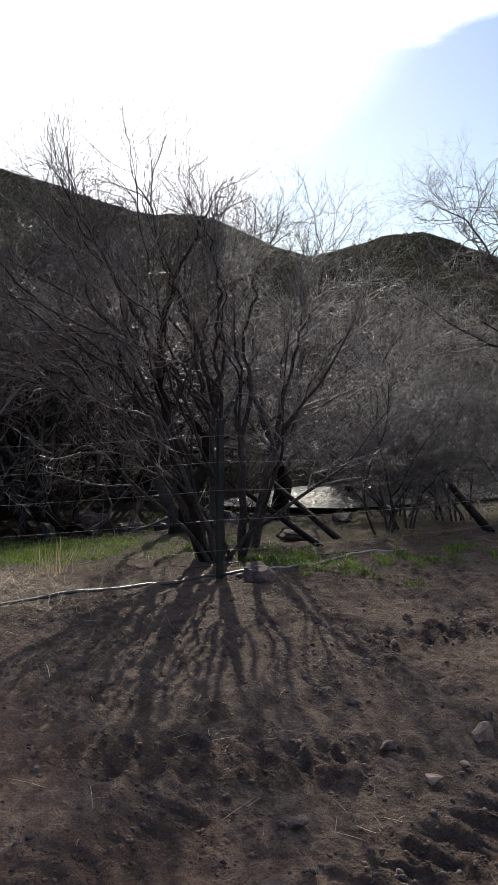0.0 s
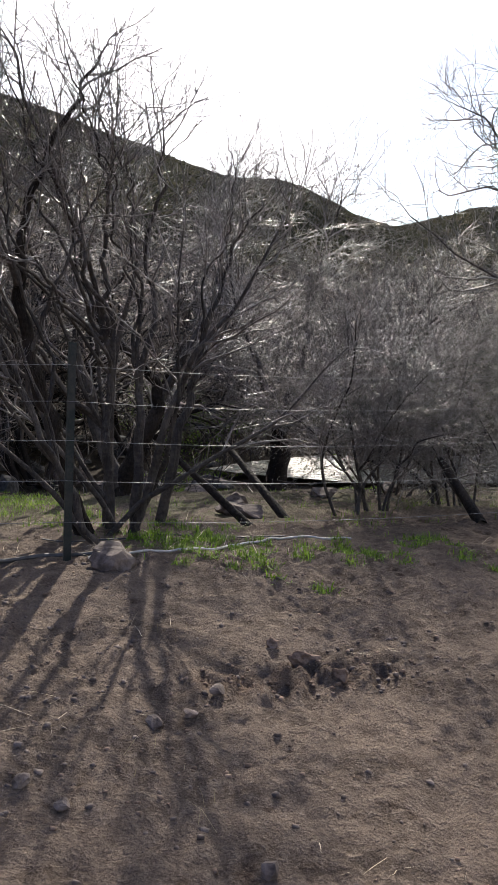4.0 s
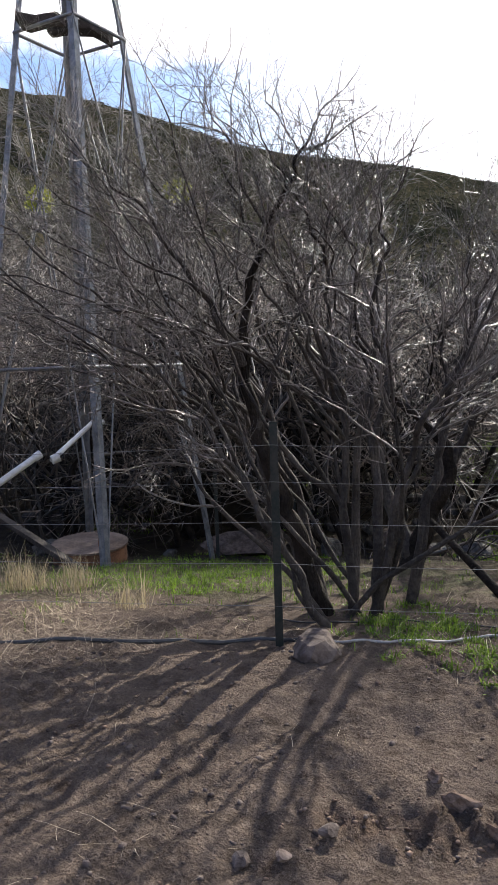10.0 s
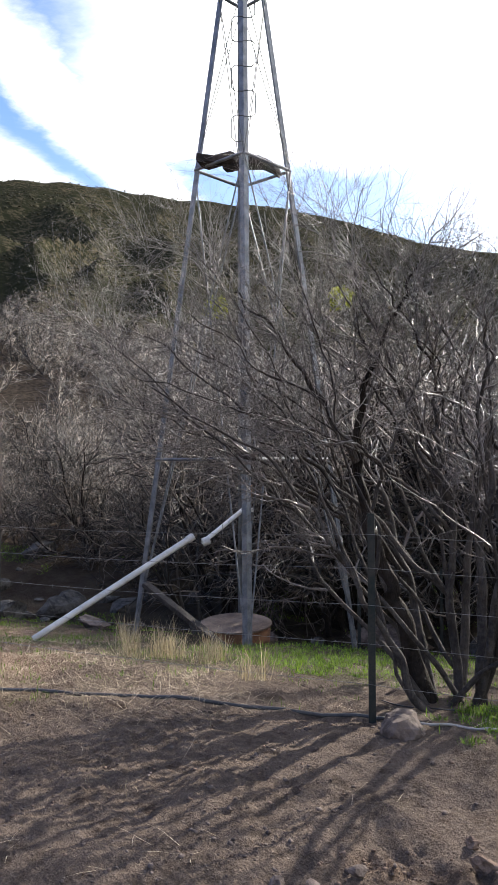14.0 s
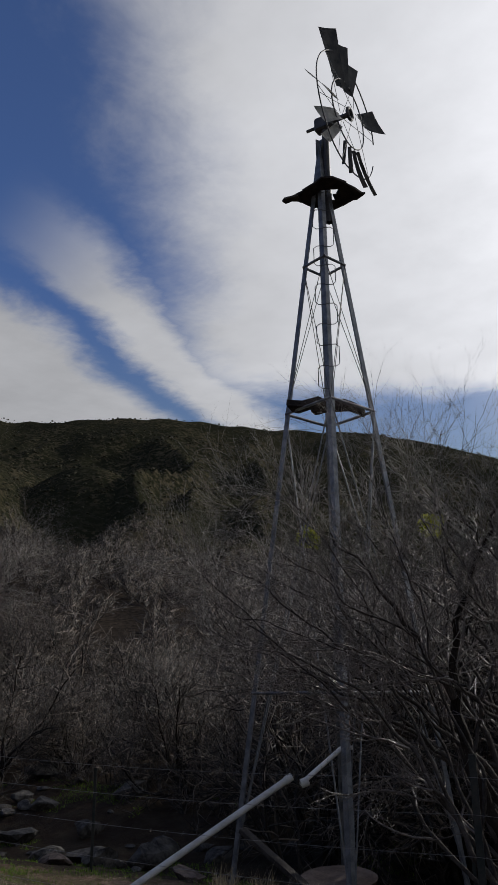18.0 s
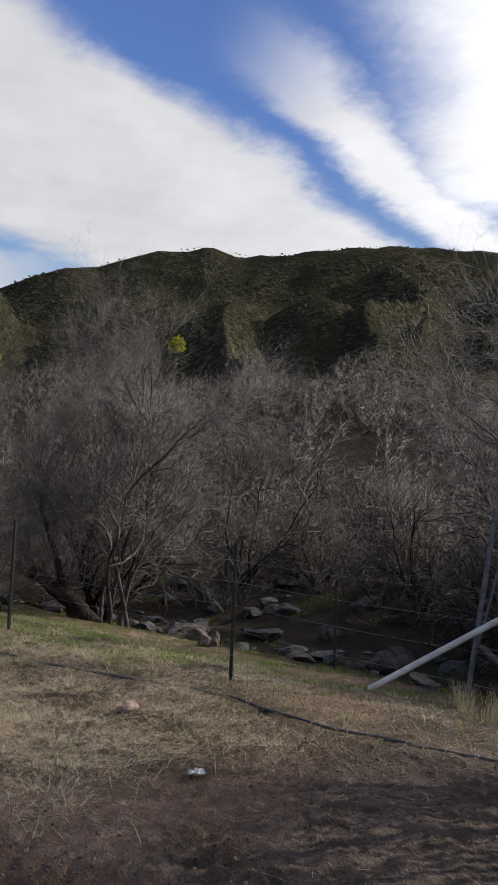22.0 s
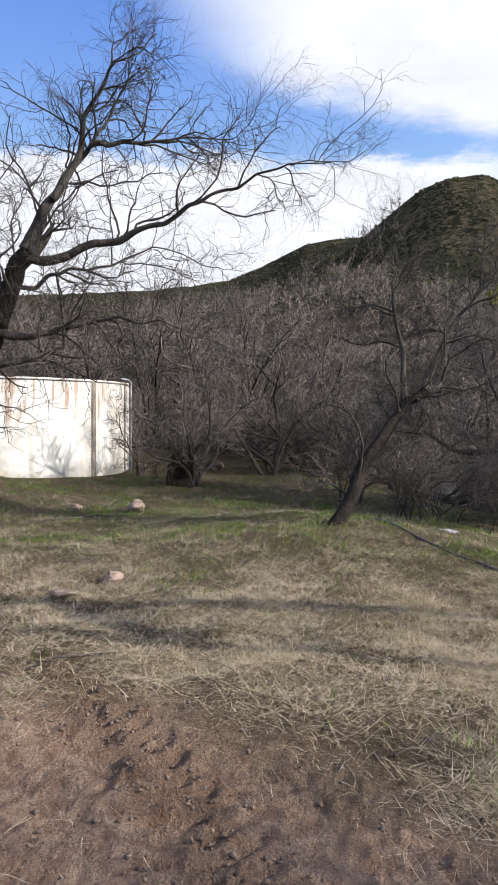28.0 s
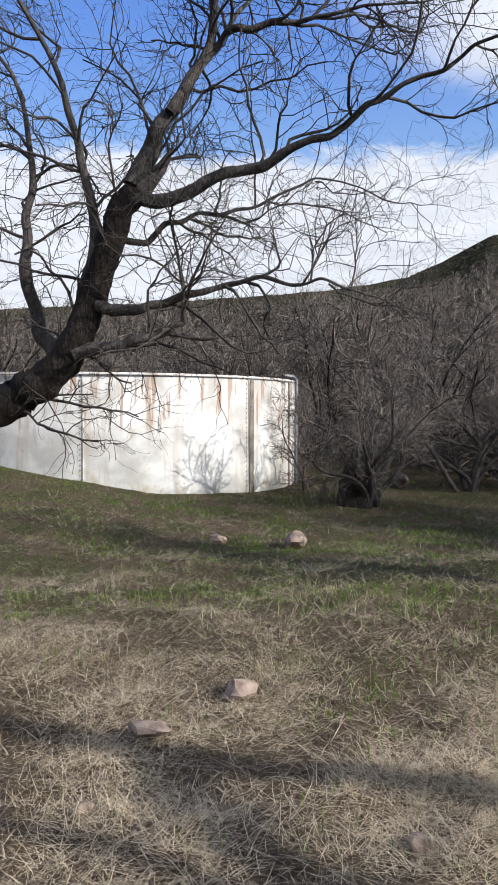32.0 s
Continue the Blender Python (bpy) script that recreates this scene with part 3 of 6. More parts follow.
def sprout(rs, P, R, level, bare):
    """One level of side branches on all the lines P (m, n + 1, 3) with radii R.
    level: (count, length, spread, lift, thickest, steps, wobble)."""
    count, length, spread, lift, thin, steps, wob = level
    m, n = P.shape[0], P.shape[1] - 1
    many = np.maximum(1, np.round(count * rs.uniform(0.75, 1.25, m))).astype(int)
    own = np.repeat(np.arange(m), many)
    nth = np.arange(len(own)) - np.repeat(np.cumsum(many) - many, many)
    s = (bare + (1 - bare) * (nth + rs.random_sample(len(own))) / many[own]) * n
    j = np.minimum(s.astype(int), n - 1)
    fr = (s - j)[:, None]
    p = P[own, j] * (1 - fr) + P[own, j + 1] * fr
    r = np.minimum((R[own, j] * (1 - fr[:, 0]) + R[own, j + 1] * fr[:, 0]) * 0.8, thin)
    d = unit(P[own, j + 1] - P[own, j])
    side = rs.normal(0, 1, (len(own), 3))
    side = unit(side - d * (side * d).sum(1, keepdims=True))
    a = rs.normal(spread, 0.2, len(own))[:, None]
    d = d * np.cos(a) + side * np.sin(a)
    step = (length * rs.uniform(0.5, 1.3, len(own)) * (1.15 - 0.5 * s / n) / steps)[:, None]
    pts = [p]
    for _ in range(steps):
        d = unit(d + rs.normal(0, wob, d.shape) + np.array((0, 0, lift)))
        p = p + d * step
        pts.append(p)
    return np.stack(pts, 1), r[:, None] * np.linspace(1, 0.42, steps + 1)[None, :]


def make_tree(name, seed, place, stems, plan, label, category="tree", group="", mats=None, bare=0.22, twig=None):
    """stems: lines of (points, radii) about the tree's foot; plan: the levels of branches on them."""
    rng, rs = random.Random(seed), np.random.RandomState(seed)
    grown = list(stems)
    if not mats:
        for pts, rr in stems:
            d = pts[-1] - pts[-2]
            tip, _ = bend(rng, pts[-1], d / np.linalg.norm(d), plan[0][1] * 0.5, 7, 0.2, 0.02)
            grown.append((tip, np.linspace(rr[-1] * 0.95, 0.0018, 8)))
    t = thing(name, place, label, category, group)
    m0, m1 = mats or (BARK, twig or TWIG)
    if mats:
        tube_object("trunk", stems, 6, m0, t)
    else:
        for i, line in enumerate(stems):
            thick = line[1][0]
            gnarled("trunk" if i == 0 else "limb", line, 14 if thick > 0.1 else 9, m0 if (i == 0 and thick > 0.05) or thick > 0.11 else LIMB, t)
    V, F, T, base = [], [], [], 0
    if not mats:
        v, f = tubes(grown[len(stems):], 5)
        V, F, base = [v], [f], len(v)
    both = [resample(p, r, 12) for p, r in grown]
    P, R = np.array([b[0] for b in both]), np.array([b[1] for b in both])
    long_of = np.linalg.norm(np.diff(P, axis=1), axis=2).sum(1)
    for lv, level in enumerate(plan):
        if lv == 0:
            P, R = sprout(rs, np.repeat(P, np.where(long_of > 1.4, 2, 1), axis=0), np.repeat(R, np.where(long_of > 1.4, 2, 1), axis=0), (level[0] * 0.6, *level[1:]), 0.2 if mats else bare)
        else:
            P, R = sprout(rs, P, R, level, 0.15)
        if level[5] == 1:
            v, f = spikes_of(P, R)
            T.append(f + base)
        else:
            v, f = tubes_of(P, R, 4 if lv == 0 and len(plan) > 2 else 3)
            F.append(f + base)
        V.append(v)
        base += len(v)
    mesh_object("crown", np.concatenate(V), [np.concatenate(F)] + ([np.concatenate(T)] if T else []), m1, t, smooth=True)
    return t


def stem(rng, foot, lean, heading, length, r0, r1, n=7, wob=0.13, lift=0.04):
    """lean: degrees from upright; heading: degrees from +y towards -x."""
    a, h = radians(lean), radians(heading)
    d = np.array([-math.sin(h) * math.sin(a), math.cos(h) * math.sin(a), math.cos(a)])
    pts, _ = bend(rng, np.array(foot, float), d, length, n, wob, lift)
    pts[0, 2] -= 0.12
    return pts, np.linspace(r0, r1, n + 1)

TXY = (-13.88, -8.3, 3.5)          # the round tank


# ---- the trees by the fence and the stream ----
def shaped(points, r0, r1, foot):
    """A limb through given places, eased and made crooked."""
    pts = np.array(points, float) - np.array(foot, float)
    n = len(pts)
    t = np.linspace(0, n - 1, 3 * (n - 1) + 1)
    out = np.stack([np.interp(t, np.arange(n), pts[:, c]) for c in range(3)], 1)
    sm = out.copy()
    sm[1:-1] = 0.25 * out[:-2] + 0.5 * out[1:-1] + 0.25 * out[2:]
    rng = random.Random(int(abs(pts).sum() * 1000))
    for i in range(1, len(sm)):
        sm[i] += np.array([rng.gauss(0, 1), rng.gauss(0, 1), rng.gauss(0, 1)]) * min(0.022, 0.008 + 0.4 * r0)
    return sm, r1 + (r0 - r1) * (1 - np.linspace(0, 1, len(sm))) ** 1.5


# levels: (count, length, spread, lift, thickest, steps, wobble)
NEAR_PLAN = [(8, 0.8, 0.62, 0.03, 0.009, 8, 0.15), (5, 0.45, 0.7, 0.04, 0.0036, 5, 0.18), (4, 0.24, 0.75, 0.04, 0.0019, 3, 0.2), (2, 0.07, 0.85, 0.02, 0.0014, 1, 0.2)]
WIDE_PLAN = [(9, 0.95, 0.75, 0.03, 0.014, 8, 0.24), (6, 0.5, 0.8, 0.04, 0.0065, 5, 0.28), (5, 0.26, 0.85, 0.04, 0.0036, 3, 0.3), (3, 0.1, 0.8, 0.03, 0.0024, 1, 0.2)]

FA = (-0.25, 7.2, gz(-0.25, 7.2))
stemsA = [shaped([(-0.34, 7.23, FA[2] - 0.1), (-0.51, 7.11, 0.49), (-0.64, 7.02, 0.85), (-0.74, 6.95, 1.24), (-0.79, 6.91, 1.63), (-0.78, 6.92, 1.95), (-0.67, 7.0, 2.26), (-0.61, 7.04, 2.6), (-0.45, 7.12, 2.8), (-0.4, 7.15, 3.0)], 0.072, 0.01, FA),
          shaped([(-0.77, 6.9, 1.6), (-0.84, 6.74, 1.9), (-1.02, 6.59, 2.25), (-1.13, 6.48, 2.51), (-1.38, 6.24, 2.8), (-1.5, 6.1, 2.95)], 0.03, 0.005, FA),
          shaped([(-0.25, 7.39, FA[2] - 0.1), (-0.3, 7.37, 0.68), (-0.29, 7.37, 1.13), (-0.38, 7.32, 1.72), (-0.58, 7.18, 2.12), (-0.79, 7.04, 2.79), (-0.88, 6.96, 3.1)], 0.036, 0.008, FA),
          shaped([(-0.05, 7.4, FA[2] - 0.15), (-0.04, 7.4, 0.63), (-0.08, 7.38, 1.06), (0.03, 7.43, 1.49), (-0.1, 7.35, 1.95), (0.05, 7.36, 2.35), (0.08, 7.3, 2.6)], 0.042, 0.008, FA),
          shaped([(0.03, 7.66, FA[2] - 0.25), (0.21, 7.75, 0.7), (0.26, 7.77, 1.02), (0.37, 7.82, 1.5), (0.46, 7.86, 1.9), (0.56, 7.88, 2.15), (0.66, 7.9, 2.35)], 0.045, 0.006, FA),
          shaped([(-0.2, 6.95, FA[2]), (-0.4, 6.75, 0.42), (-0.55, 6.6, 0.78), (-0.67, 6.5, 1.08), (-0.92, 6.27, 1.57), (-1.27, 5.95, 1.87), (-1.6, 5.7, 2.1)], 0.03, 0.006, FA),
          shaped([(-0.42, 7.35, FA[2] - 0.1), (-0.75, 7.5, 0.7), (-1.0, 7.6, 1.3), (-1.35, 7.5, 1.9), (-1.6, 7.6, 2.6)], 0.045, 0.007, FA),
          shaped([(-0.1, 7.3, FA[2] - 0.1), (0.2, 7.2, 0.8), (0.45, 7.1, 1.4), (0.8, 7.0, 1.9), (0.95, 7.05, 2.25)], 0.036, 0.005, FA),
          shaped([(-0.3, 7.5, FA[2] - 0.1), (-0.35, 7.8, 1.0), (-0.25, 7.9, 1.9), (-0.4, 8.1, 2.8)], 0.04, 0.007, FA)]
rng = random.Random(4)
stemsA += [stem(rng, (rng.uniform(-0.2, 0.3), rng.uniform(-0.1, 0.2), 0.1), l, h, n, 0.022, 0.005, 8, 0.14, 0.05) for l, h, n in ((55, 125, 2.2), (45, 150, 2.0), (50, -80, 2.2), (38, -110, 2.2))]


def arch(tip, r):
    """A limb that rises from the foot of the first tree and bows out to its tip."""
    main = min((stemsA[i] for i in rng.sample((0, 2, 3, 4, 5, 6, 7, 8), 4)), key=lambda st: abs(st[0][-1][0] + FA[0] - tip[0]) + abs(st[0][-1][1] + FA[1] - tip[1]))[0]
    a = main[int(len(main) * rng.uniform(0.06, 0.42))] + np.array(FA)
    t = np.array(tip, float)
    c = a + (t - a) * np.array((0.42, 0.42, 0.6)) + np.array((rng.gauss(0, 0.15), rng.gauss(0, 0.15), 0.0))
    pts = []
    for i in range(9):
        f = i / 8
        p = a * (1 - f) ** 2 + 2 * c * f * (1 - f) + t * f * f
        pts.append(p + np.array((rng.gauss(0, 0.035), rng.gauss(0, 0.035), rng.gauss(0, 0.025))) * (1 if 0 < i else 0))
    return shaped(pts, r, 0.0045, FA)


TIPS = ((-2.0, 6.1, 2.6), (-2.1, 6.5, 2.1), (-1.75, 5.6, 2.2), (-1.5, 6.6, 3.0), (-1.9, 7.2, 2.8), (-1.2, 5.6, 2.6), (-0.6, 7.2, 3.1), (-0.1, 7.5, 2.85), (0.45, 7.7, 2.5), (-2.2, 7.5, 2.1), (-1.1, 7.4, 3.15), (0.9, 7.5, 2.0), (-2.6, 6.0, 2.2), (-2.3, 5.8, 2.75), (-2.6, 6.6, 2.9), (-1.9, 5.5, 2.45), (-2.9, 6.8, 2.1), (-1.4, 6.0, 3.0), (-0.9, 6.3, 3.05), (-1.6, 7.0, 3.3), (-2.2, 6.3, 1.7), (-0.4, 6.6, 2.9), (-2.7, 7.4, 2.7), (-1.2, 6.4, 2.3), (-1.7, 6.2, 2.9), (-0.9, 6.8, 3.0), (-2.4, 6.9, 2.5), (-0.3, 6.9, 2.6))
stemsA += [arch(p, rng.uniform(0.013, 0.024)) for p in TIPS]
make_tree("mesquite_tree", 11, FA, stemsA, NEAR_PLAN, "leafless many-stemmed mesquite tree behind the wire fence", "tree", bare=0.42)

# a second mesquite just behind it, with a bowed trunk
FD = (-0.85, 10.2, gz(-0.85, 10.2))
stemsD = [shaped([(-0.95, 10.2, FD[2] - 0.1), (-0.71, 10.3, 0.12), (-0.5, 10.37, 0.47), (-0.6, 10.31, 0.8), (-1.1, 10.11, 1.3), (-1.35, 10.01, 1.8), (-1.45, 10.0, 2.4)], 0.12, 0.01, FD),
          shaped([(-0.85, 10.2, FD[2] - 0.1), (-1.2, 10.25, 0.4), (-1.5, 10.3, 1.1), (-1.45, 10.3, 1.7), (-1.7, 10.4, 2.3)], 0.1, 0.01, FD),
          shaped([(-0.55, 10.35, 0.5), (-0.2, 10.4, 1.2), (0.05, 10.4, 1.7), (0.05, 10.4, 2.2)], 0.06, 0.008, FD)]
FAR_PLAN = [(12, 1.4, 0.65, 0.04, 0.018, 6, 0.22), (8, 0.8, 0.7, 0.04, 0.009, 4, 0.25), (7, 0.42, 0.75, 0.03, 0.0055, 2, 0.25), (4, 0.2, 0.8, 0.03, 0.004, 1, 0.2)]
make_tree("mesquite_tree", 18, FD, stemsD, WIDE_PLAN, "bare mesquite with a bowed double trunk", "tree")

FB = (0.58, 14.5, gz(0.58, 14.5))
stemsB = [shaped([(0.58, 14.5, FB[2] - 0.1), (0.6, 14.5, FB[2] + 0.7), (0.56, 14.5, FB[2] + 1.25)], 0.19, 0.13, FB),
          shaped([(0.56, 14.5, FB[2] + 1.15), (0.2, 14.4, FB[2] + 2.0), (-0.3, 14.3, FB[2] + 3.2), (-0.5, 14.3, FB[2] + 4.4)], 0.09, 0.012, FB),
          shaped([(0.58, 14.5, FB[2] + 1.2), (0.9, 14.4, FB[2] + 2.1), (1.0, 14.5, FB[2] + 3.3), (1.3, 14.4, FB[2] + 4.6)], 0.09, 0.012, FB),
          shaped([(0.58, 14.5, FB[2] + 0.9), (1.1, 14.2, FB[2] + 1.5), (1.9, 14.0, FB[2] + 2.1), (2.8, 13.9, FB[2] + 2.9)], 0.06, 0.01, FB)]
make_tree("mesquite_tree", 12, FB, stemsB, FAR_PLAN, "bare mesquite tree with a forked trunk beside the stream", "tree")

FR = (4.9, 9.2, gz(4.9, 9.2))
stemsR = [shaped([(4.9, 9.2, FR[2] - 0.1), (4.6, 9.2, 0.8), (3.9, 9.15, 1.6), (3.4, 9.25, 1.9), (2.7, 9.5, 2.2)], 0.09, 0.008, FR),
          shaped([(3.9, 9.15, 1.55), (3.75, 9.15, 2.3), (3.6, 9.17, 3.1), (3.5, 9.2, 3.9)], 0.04, 0.006, FR),
          shaped([(3.3, 9.28, 1.9), (3.0, 9.4, 2.6), (2.6, 9.5, 3.3), (2.3, 9.6, 3.5)], 0.028, 0.006, FR),
          shaped([(4.6, 9.2, 0.8), (4.9, 9.3, 2.0), (4.7, 9.2, 3.2), (4.6, 9.3, 4.2)], 0.06, 0.007, FR),
          shaped([(4.2, 9.2, 1.3), (3.6, 8.9, 2.2), (3.1, 8.8, 2.9), (2.7, 8.8, 3.3)], 0.035, 0.006, FR),
          shaped([(4.0, 9.2, 1.5), (3.3, 9.4, 1.8), (2.5, 9.3, 2.0), (1.9, 9.3, 2.5)], 0.03, 0.006, FR)]
make_tree("mesquite_tree", 13, FR, stemsR, WIDE_PLAN, "leafless mesquite tree leaning over the fence", "tree")

FL = (-7.5, 0.52, gz(-7.5, 0.52))
stemsL = [shaped([(-7.5, 0.52, FL[2] - 0.1), (-8.1, 0.89, 1.05), (-8.63, 1.22, 1.67), (-8.94, 1.48, 1.89)], 0.085, 0.055, FL),
          shaped([(-8.63, 1.22, 1.65), (-8.93, 1.27, 2.24), (-9.02, 1.08, 2.8), (-9.1, 1.1, 3.3), (-9.2, 1.03, 3.6)], 0.045, 0.009, FL),
          shaped([(-8.94, 1.48, 1.87), (-9.05, 1.55, 2.18), (-9.25, 1.9, 2.86), (-9.35, 2.22, 3.21), (-9.4, 2.5, 3.5)], 0.05, 0.01, FL)]
make_tree("leaning_tree", 14, FL, stemsL, [(9, 0.95, 0.75, 0.03, 0.015, 6, 0.28), (7, 0.5, 0.75, 0.03, 0.0075, 5, 0.3), (6, 0.27, 0.8, 0.02, 0.0046, 3, 0.3), (4, 0.12, 0.8, 0.02, 0.0036, 1, 0.2)], "slender leaning mesquite with bare crooked branches", "tree", twig=LIMB)

FC = (-13.1, 5.5, gz(-13.1, 5.5))
rng = random.Random(9)
stemsC = [stem(rng, (0.3 * i - 0.6, 0.12 * (i % 3), 0), l, h, 5.3, 0.045, 0.009, 10, 0.17) for i, (l, h) in enumerate(((20, 80), (6, 100), (14, -60), (26, -90), (32, 100), (12, 170)))]
make_tree("mesquite_tree", 15, FC, stemsC, [(13, 1.8, 0.6, 0.05, 0.024, 7, 0.2), (9, 1.0, 0.65, 0.04, 0.012, 4, 0.24), (8, 0.5, 0.7, 0.03, 0.0075, 3, 0.25), (4, 0.25, 0.75, 0.02, 0.0055, 1, 0.2)], "tall dense leafless mesquite on the stream bank", "tree")

FO = (-13.2, 5.1, gz(-13.2, 5.1))
stemsO = [shaped([(-13.15, 5.3, FO[2] - 0.15), (-13.25, 4.75, -0.2), (-13.34, 4.19, 0.25), (-13.45, 3.21, 0.62), (-13.48, 2.78, 1.05), (-13.5, 2.0, 0.9), (-13.5, 1.3, 1.3)], 0.2, 0.04, FO),
          shaped([(-13.2, 5.0, FO[2] - 0.1), (-13.3, 4.6, -0.1), (-13.2, 4.5, 0.6), (-13.3, 4.1, 1.5), (-13.4, 4.2, 2.4)], 0.13, 0.02, FO),
          shaped([(-13.48, 2.9, 1.0), (-13.6, 2.7, 1.7), (-13.5, 2.3, 2.5), (-13.6, 2.4, 3.1)], 0.05, 0.01, FO)]
make_tree("bowed_mesquite_tree", 19, FO, stemsO, FAR_PLAN, "old dark mesquite with a low bowed trunk beside the stream bed", "tree")

FT = (-5.2, -5.9, gz(-5.2, -5.9))
stemsT = [shaped([(-5.2, -5.9, FT[2] - 0.1), (-5.35, -5.0, 0.95), (-5.8, -3.57, 1.59), (-5.95, -3.38, 1.67), (-6.09, -3.18, 1.8), (-6.19, -3.0, 1.99), (-6.27, -2.85, 2.34), (-6.34, -2.72, 2.8), (-6.43, -2.53, 3.29)], 0.2, 0.1, FT),
          shaped([(-6.43, -2.53, 3.29), (-6.55, -2.44, 3.6), (-6.67, -2.32, 3.95), (-6.85, -2.1, 4.4), (-6.89, -2.11, 4.83), (-7.05, -1.9, 5.28)], 0.085, 0.02, FT),
          shaped([(-6.58, -2.31, 3.84), (-6.8, -2.15, 4.26), (-7.01, -1.98, 4.65), (-7.2, -1.83, 5.08)], 0.045, 0.012, FT),
          shaped([(-6.38, -2.6, 3.15), (-6.54, -2.28, 3.23), (-6.71, -1.9, 3.35), (-6.81, -1.59, 3.45), (-6.94, -1.16, 3.61), (-7.01, -0.81, 3.85), (-7.07, -0.43, 3.99), (-7.09, -0.06, 4.17), (-7.09, 0.29, 4.19)], 0.062, 0.009, FT),
          shaped([(-6.3, -2.88, 2.35), (-6.42, -2.89, 2.96), (-6.46, -3.0, 3.53), (-6.43, -3.19, 4.15), (-6.28, -3.5, 4.79), (-6.27, -3.66, 5.08)], 0.06, 0.012, FT),
          shaped([(-6.27, -3.07, 2.02), (-6.23, -3.3, 2.36), (-6.26, -3.44, 2.98), (-6.41, -3.46, 3.54), (-6.44, -3.6, 4.1), (-6.35, -3.87, 4.64)], 0.07, 0.012, FT),
          shaped([(-6.27, -2.75, 2.42), (-6.38, -2.47, 2.34), (-6.51, -2.12, 2.49), (-6.62, -1.77, 2.57), (-6.76, -1.3, 2.55), (-6.82, -0.9, 2.48)], 0.05, 0.008, FT),
          shaped([(-6.17, -2.88, 2.05), (-6.34, -2.55, 2.13), (-6.47, -2.24, 2.25), (-6.48, -2.1, 2.33)], 0.055, 0.02, FT),
          shaped([(-6.88, -2.0, 4.49), (-6.99, -1.68, 4.51), (-7.08, -1.36, 4.54), (-7.16, -0.99, 4.56), (-7.24, -0.56, 4.54)], 0.035, 0.007, FT),
          shaped([(-6.4, -2.74, 2.9), (-6.62, -2.54, 2.96), (-6.88, -2.25, 3.16), (-7.14, -1.89, 3.22), (-7.4, -1.48, 3.49), (-7.63, -1.0, 3.32)], 0.032, 0.006, FT)]
make_tree("old_mesquite_tree", 16, FT, stemsT, [(9, 1.05, 0.8, 0.02, 0.014, 8, 0.26), (7, 0.6, 0.85, 0.0, 0.0055, 6, 0.3), (4, 0.32, 0.85, -0.04, 0.0026, 5, 0.32), (4, 0.035, 0.9, 0.0, 0.003, 1, 0.2)], "old mesquite with rough dark trunk and spreading bare limbs", "tree", twig=LIMB)

# ---- shrubs and the thicket across the stream ----
def bush_stems(rng, many, height, r, wide=42):
    return [stem(rng, (rng.gauss(0, 0.12), rng.gauss(0, 0.12), 0), rng.uniform(5, wide), rng.uniform(0, 360), height * rng.uniform(0.6, 1.0), r, r * 0.3, 7, 0.24) for _ in range(many)]


BUSH_PLAN = [(9, 0.75, 0.65, 0.03, 0.009, 4, 0.24), (8, 0.42, 0.75, 0.03, 0.0048, 3, 0.26), (9, 0.2, 0.8, 0.02, 0.0036, 1, 0.2)]
GREYLEAF = two_tone("small_grey_leaf", (0.09, 0.085, 0.06), (0.22, 0.21, 0.16), 9.0, 0.6, 0, 0, 40).m


def leaf_scatter(rng, count, spread, size, low, high):
    """Small folded leaves in a loose dome."""
    V, F = [], []
    for i in range(count):
        a, e, q = rng.uniform(0, 6.283), rng.random(), rng.random() ** 0.4
        c = np.array([math.cos(a) * spread * q, math.sin(a) * spread * q, low + (high - low) * e * (1 - 0.35 * q)])
        d = np.array([rng.gauss(0, 1), rng.gauss(0, 1), rng.gauss(0, 1)])
        d /= np.linalg.norm(d)
        o = np.cross(d, np.array([rng.gauss(0, 1), rng.gauss(0, 1), rng.gauss(0, 1)]))
        o /= np.linalg.norm(o) + 1e-9
        s = size * rng.uniform(0.6, 1.4)
        b = len(V)
        V += [c, c + d * s * 0.5 + o * s * 0.28, c + d * s, c + d * s * 0.5 - o * s * 0.28]
        F.append((b, b + 1, b + 2, b + 3))
    return np.array(V), np.array(F)


SHRUBS = ((1.75, 8.9, 1.8, 22, 8), (2.6, 10.2, 2.0, 23, 8), (3.6, 9.8, 1.9, 24, 7), (2.1, 11.5, 2.0, 25, 7), (4.6, 10.6, 2.2, 26, 7))
for x, y, h, seed, many in SHRUBS:
    rng = random.Random(seed)
    t = make_tree("thorn_shrub", seed, (x, y, gz(x, y)), bush_stems(rng, many + 1, h, 0.015, 66), BUSH_PLAN, "dense grey thorny shrub with tiny dull leaves by the fence", "shrub", "shrubs along the fence")
    v, f = leaf_scatter(rng, 1700, h * 0.62, 0.022, 0.25, h * 1.05)
    mesh_object("foliage", v, [f], GREYLEAF, t)
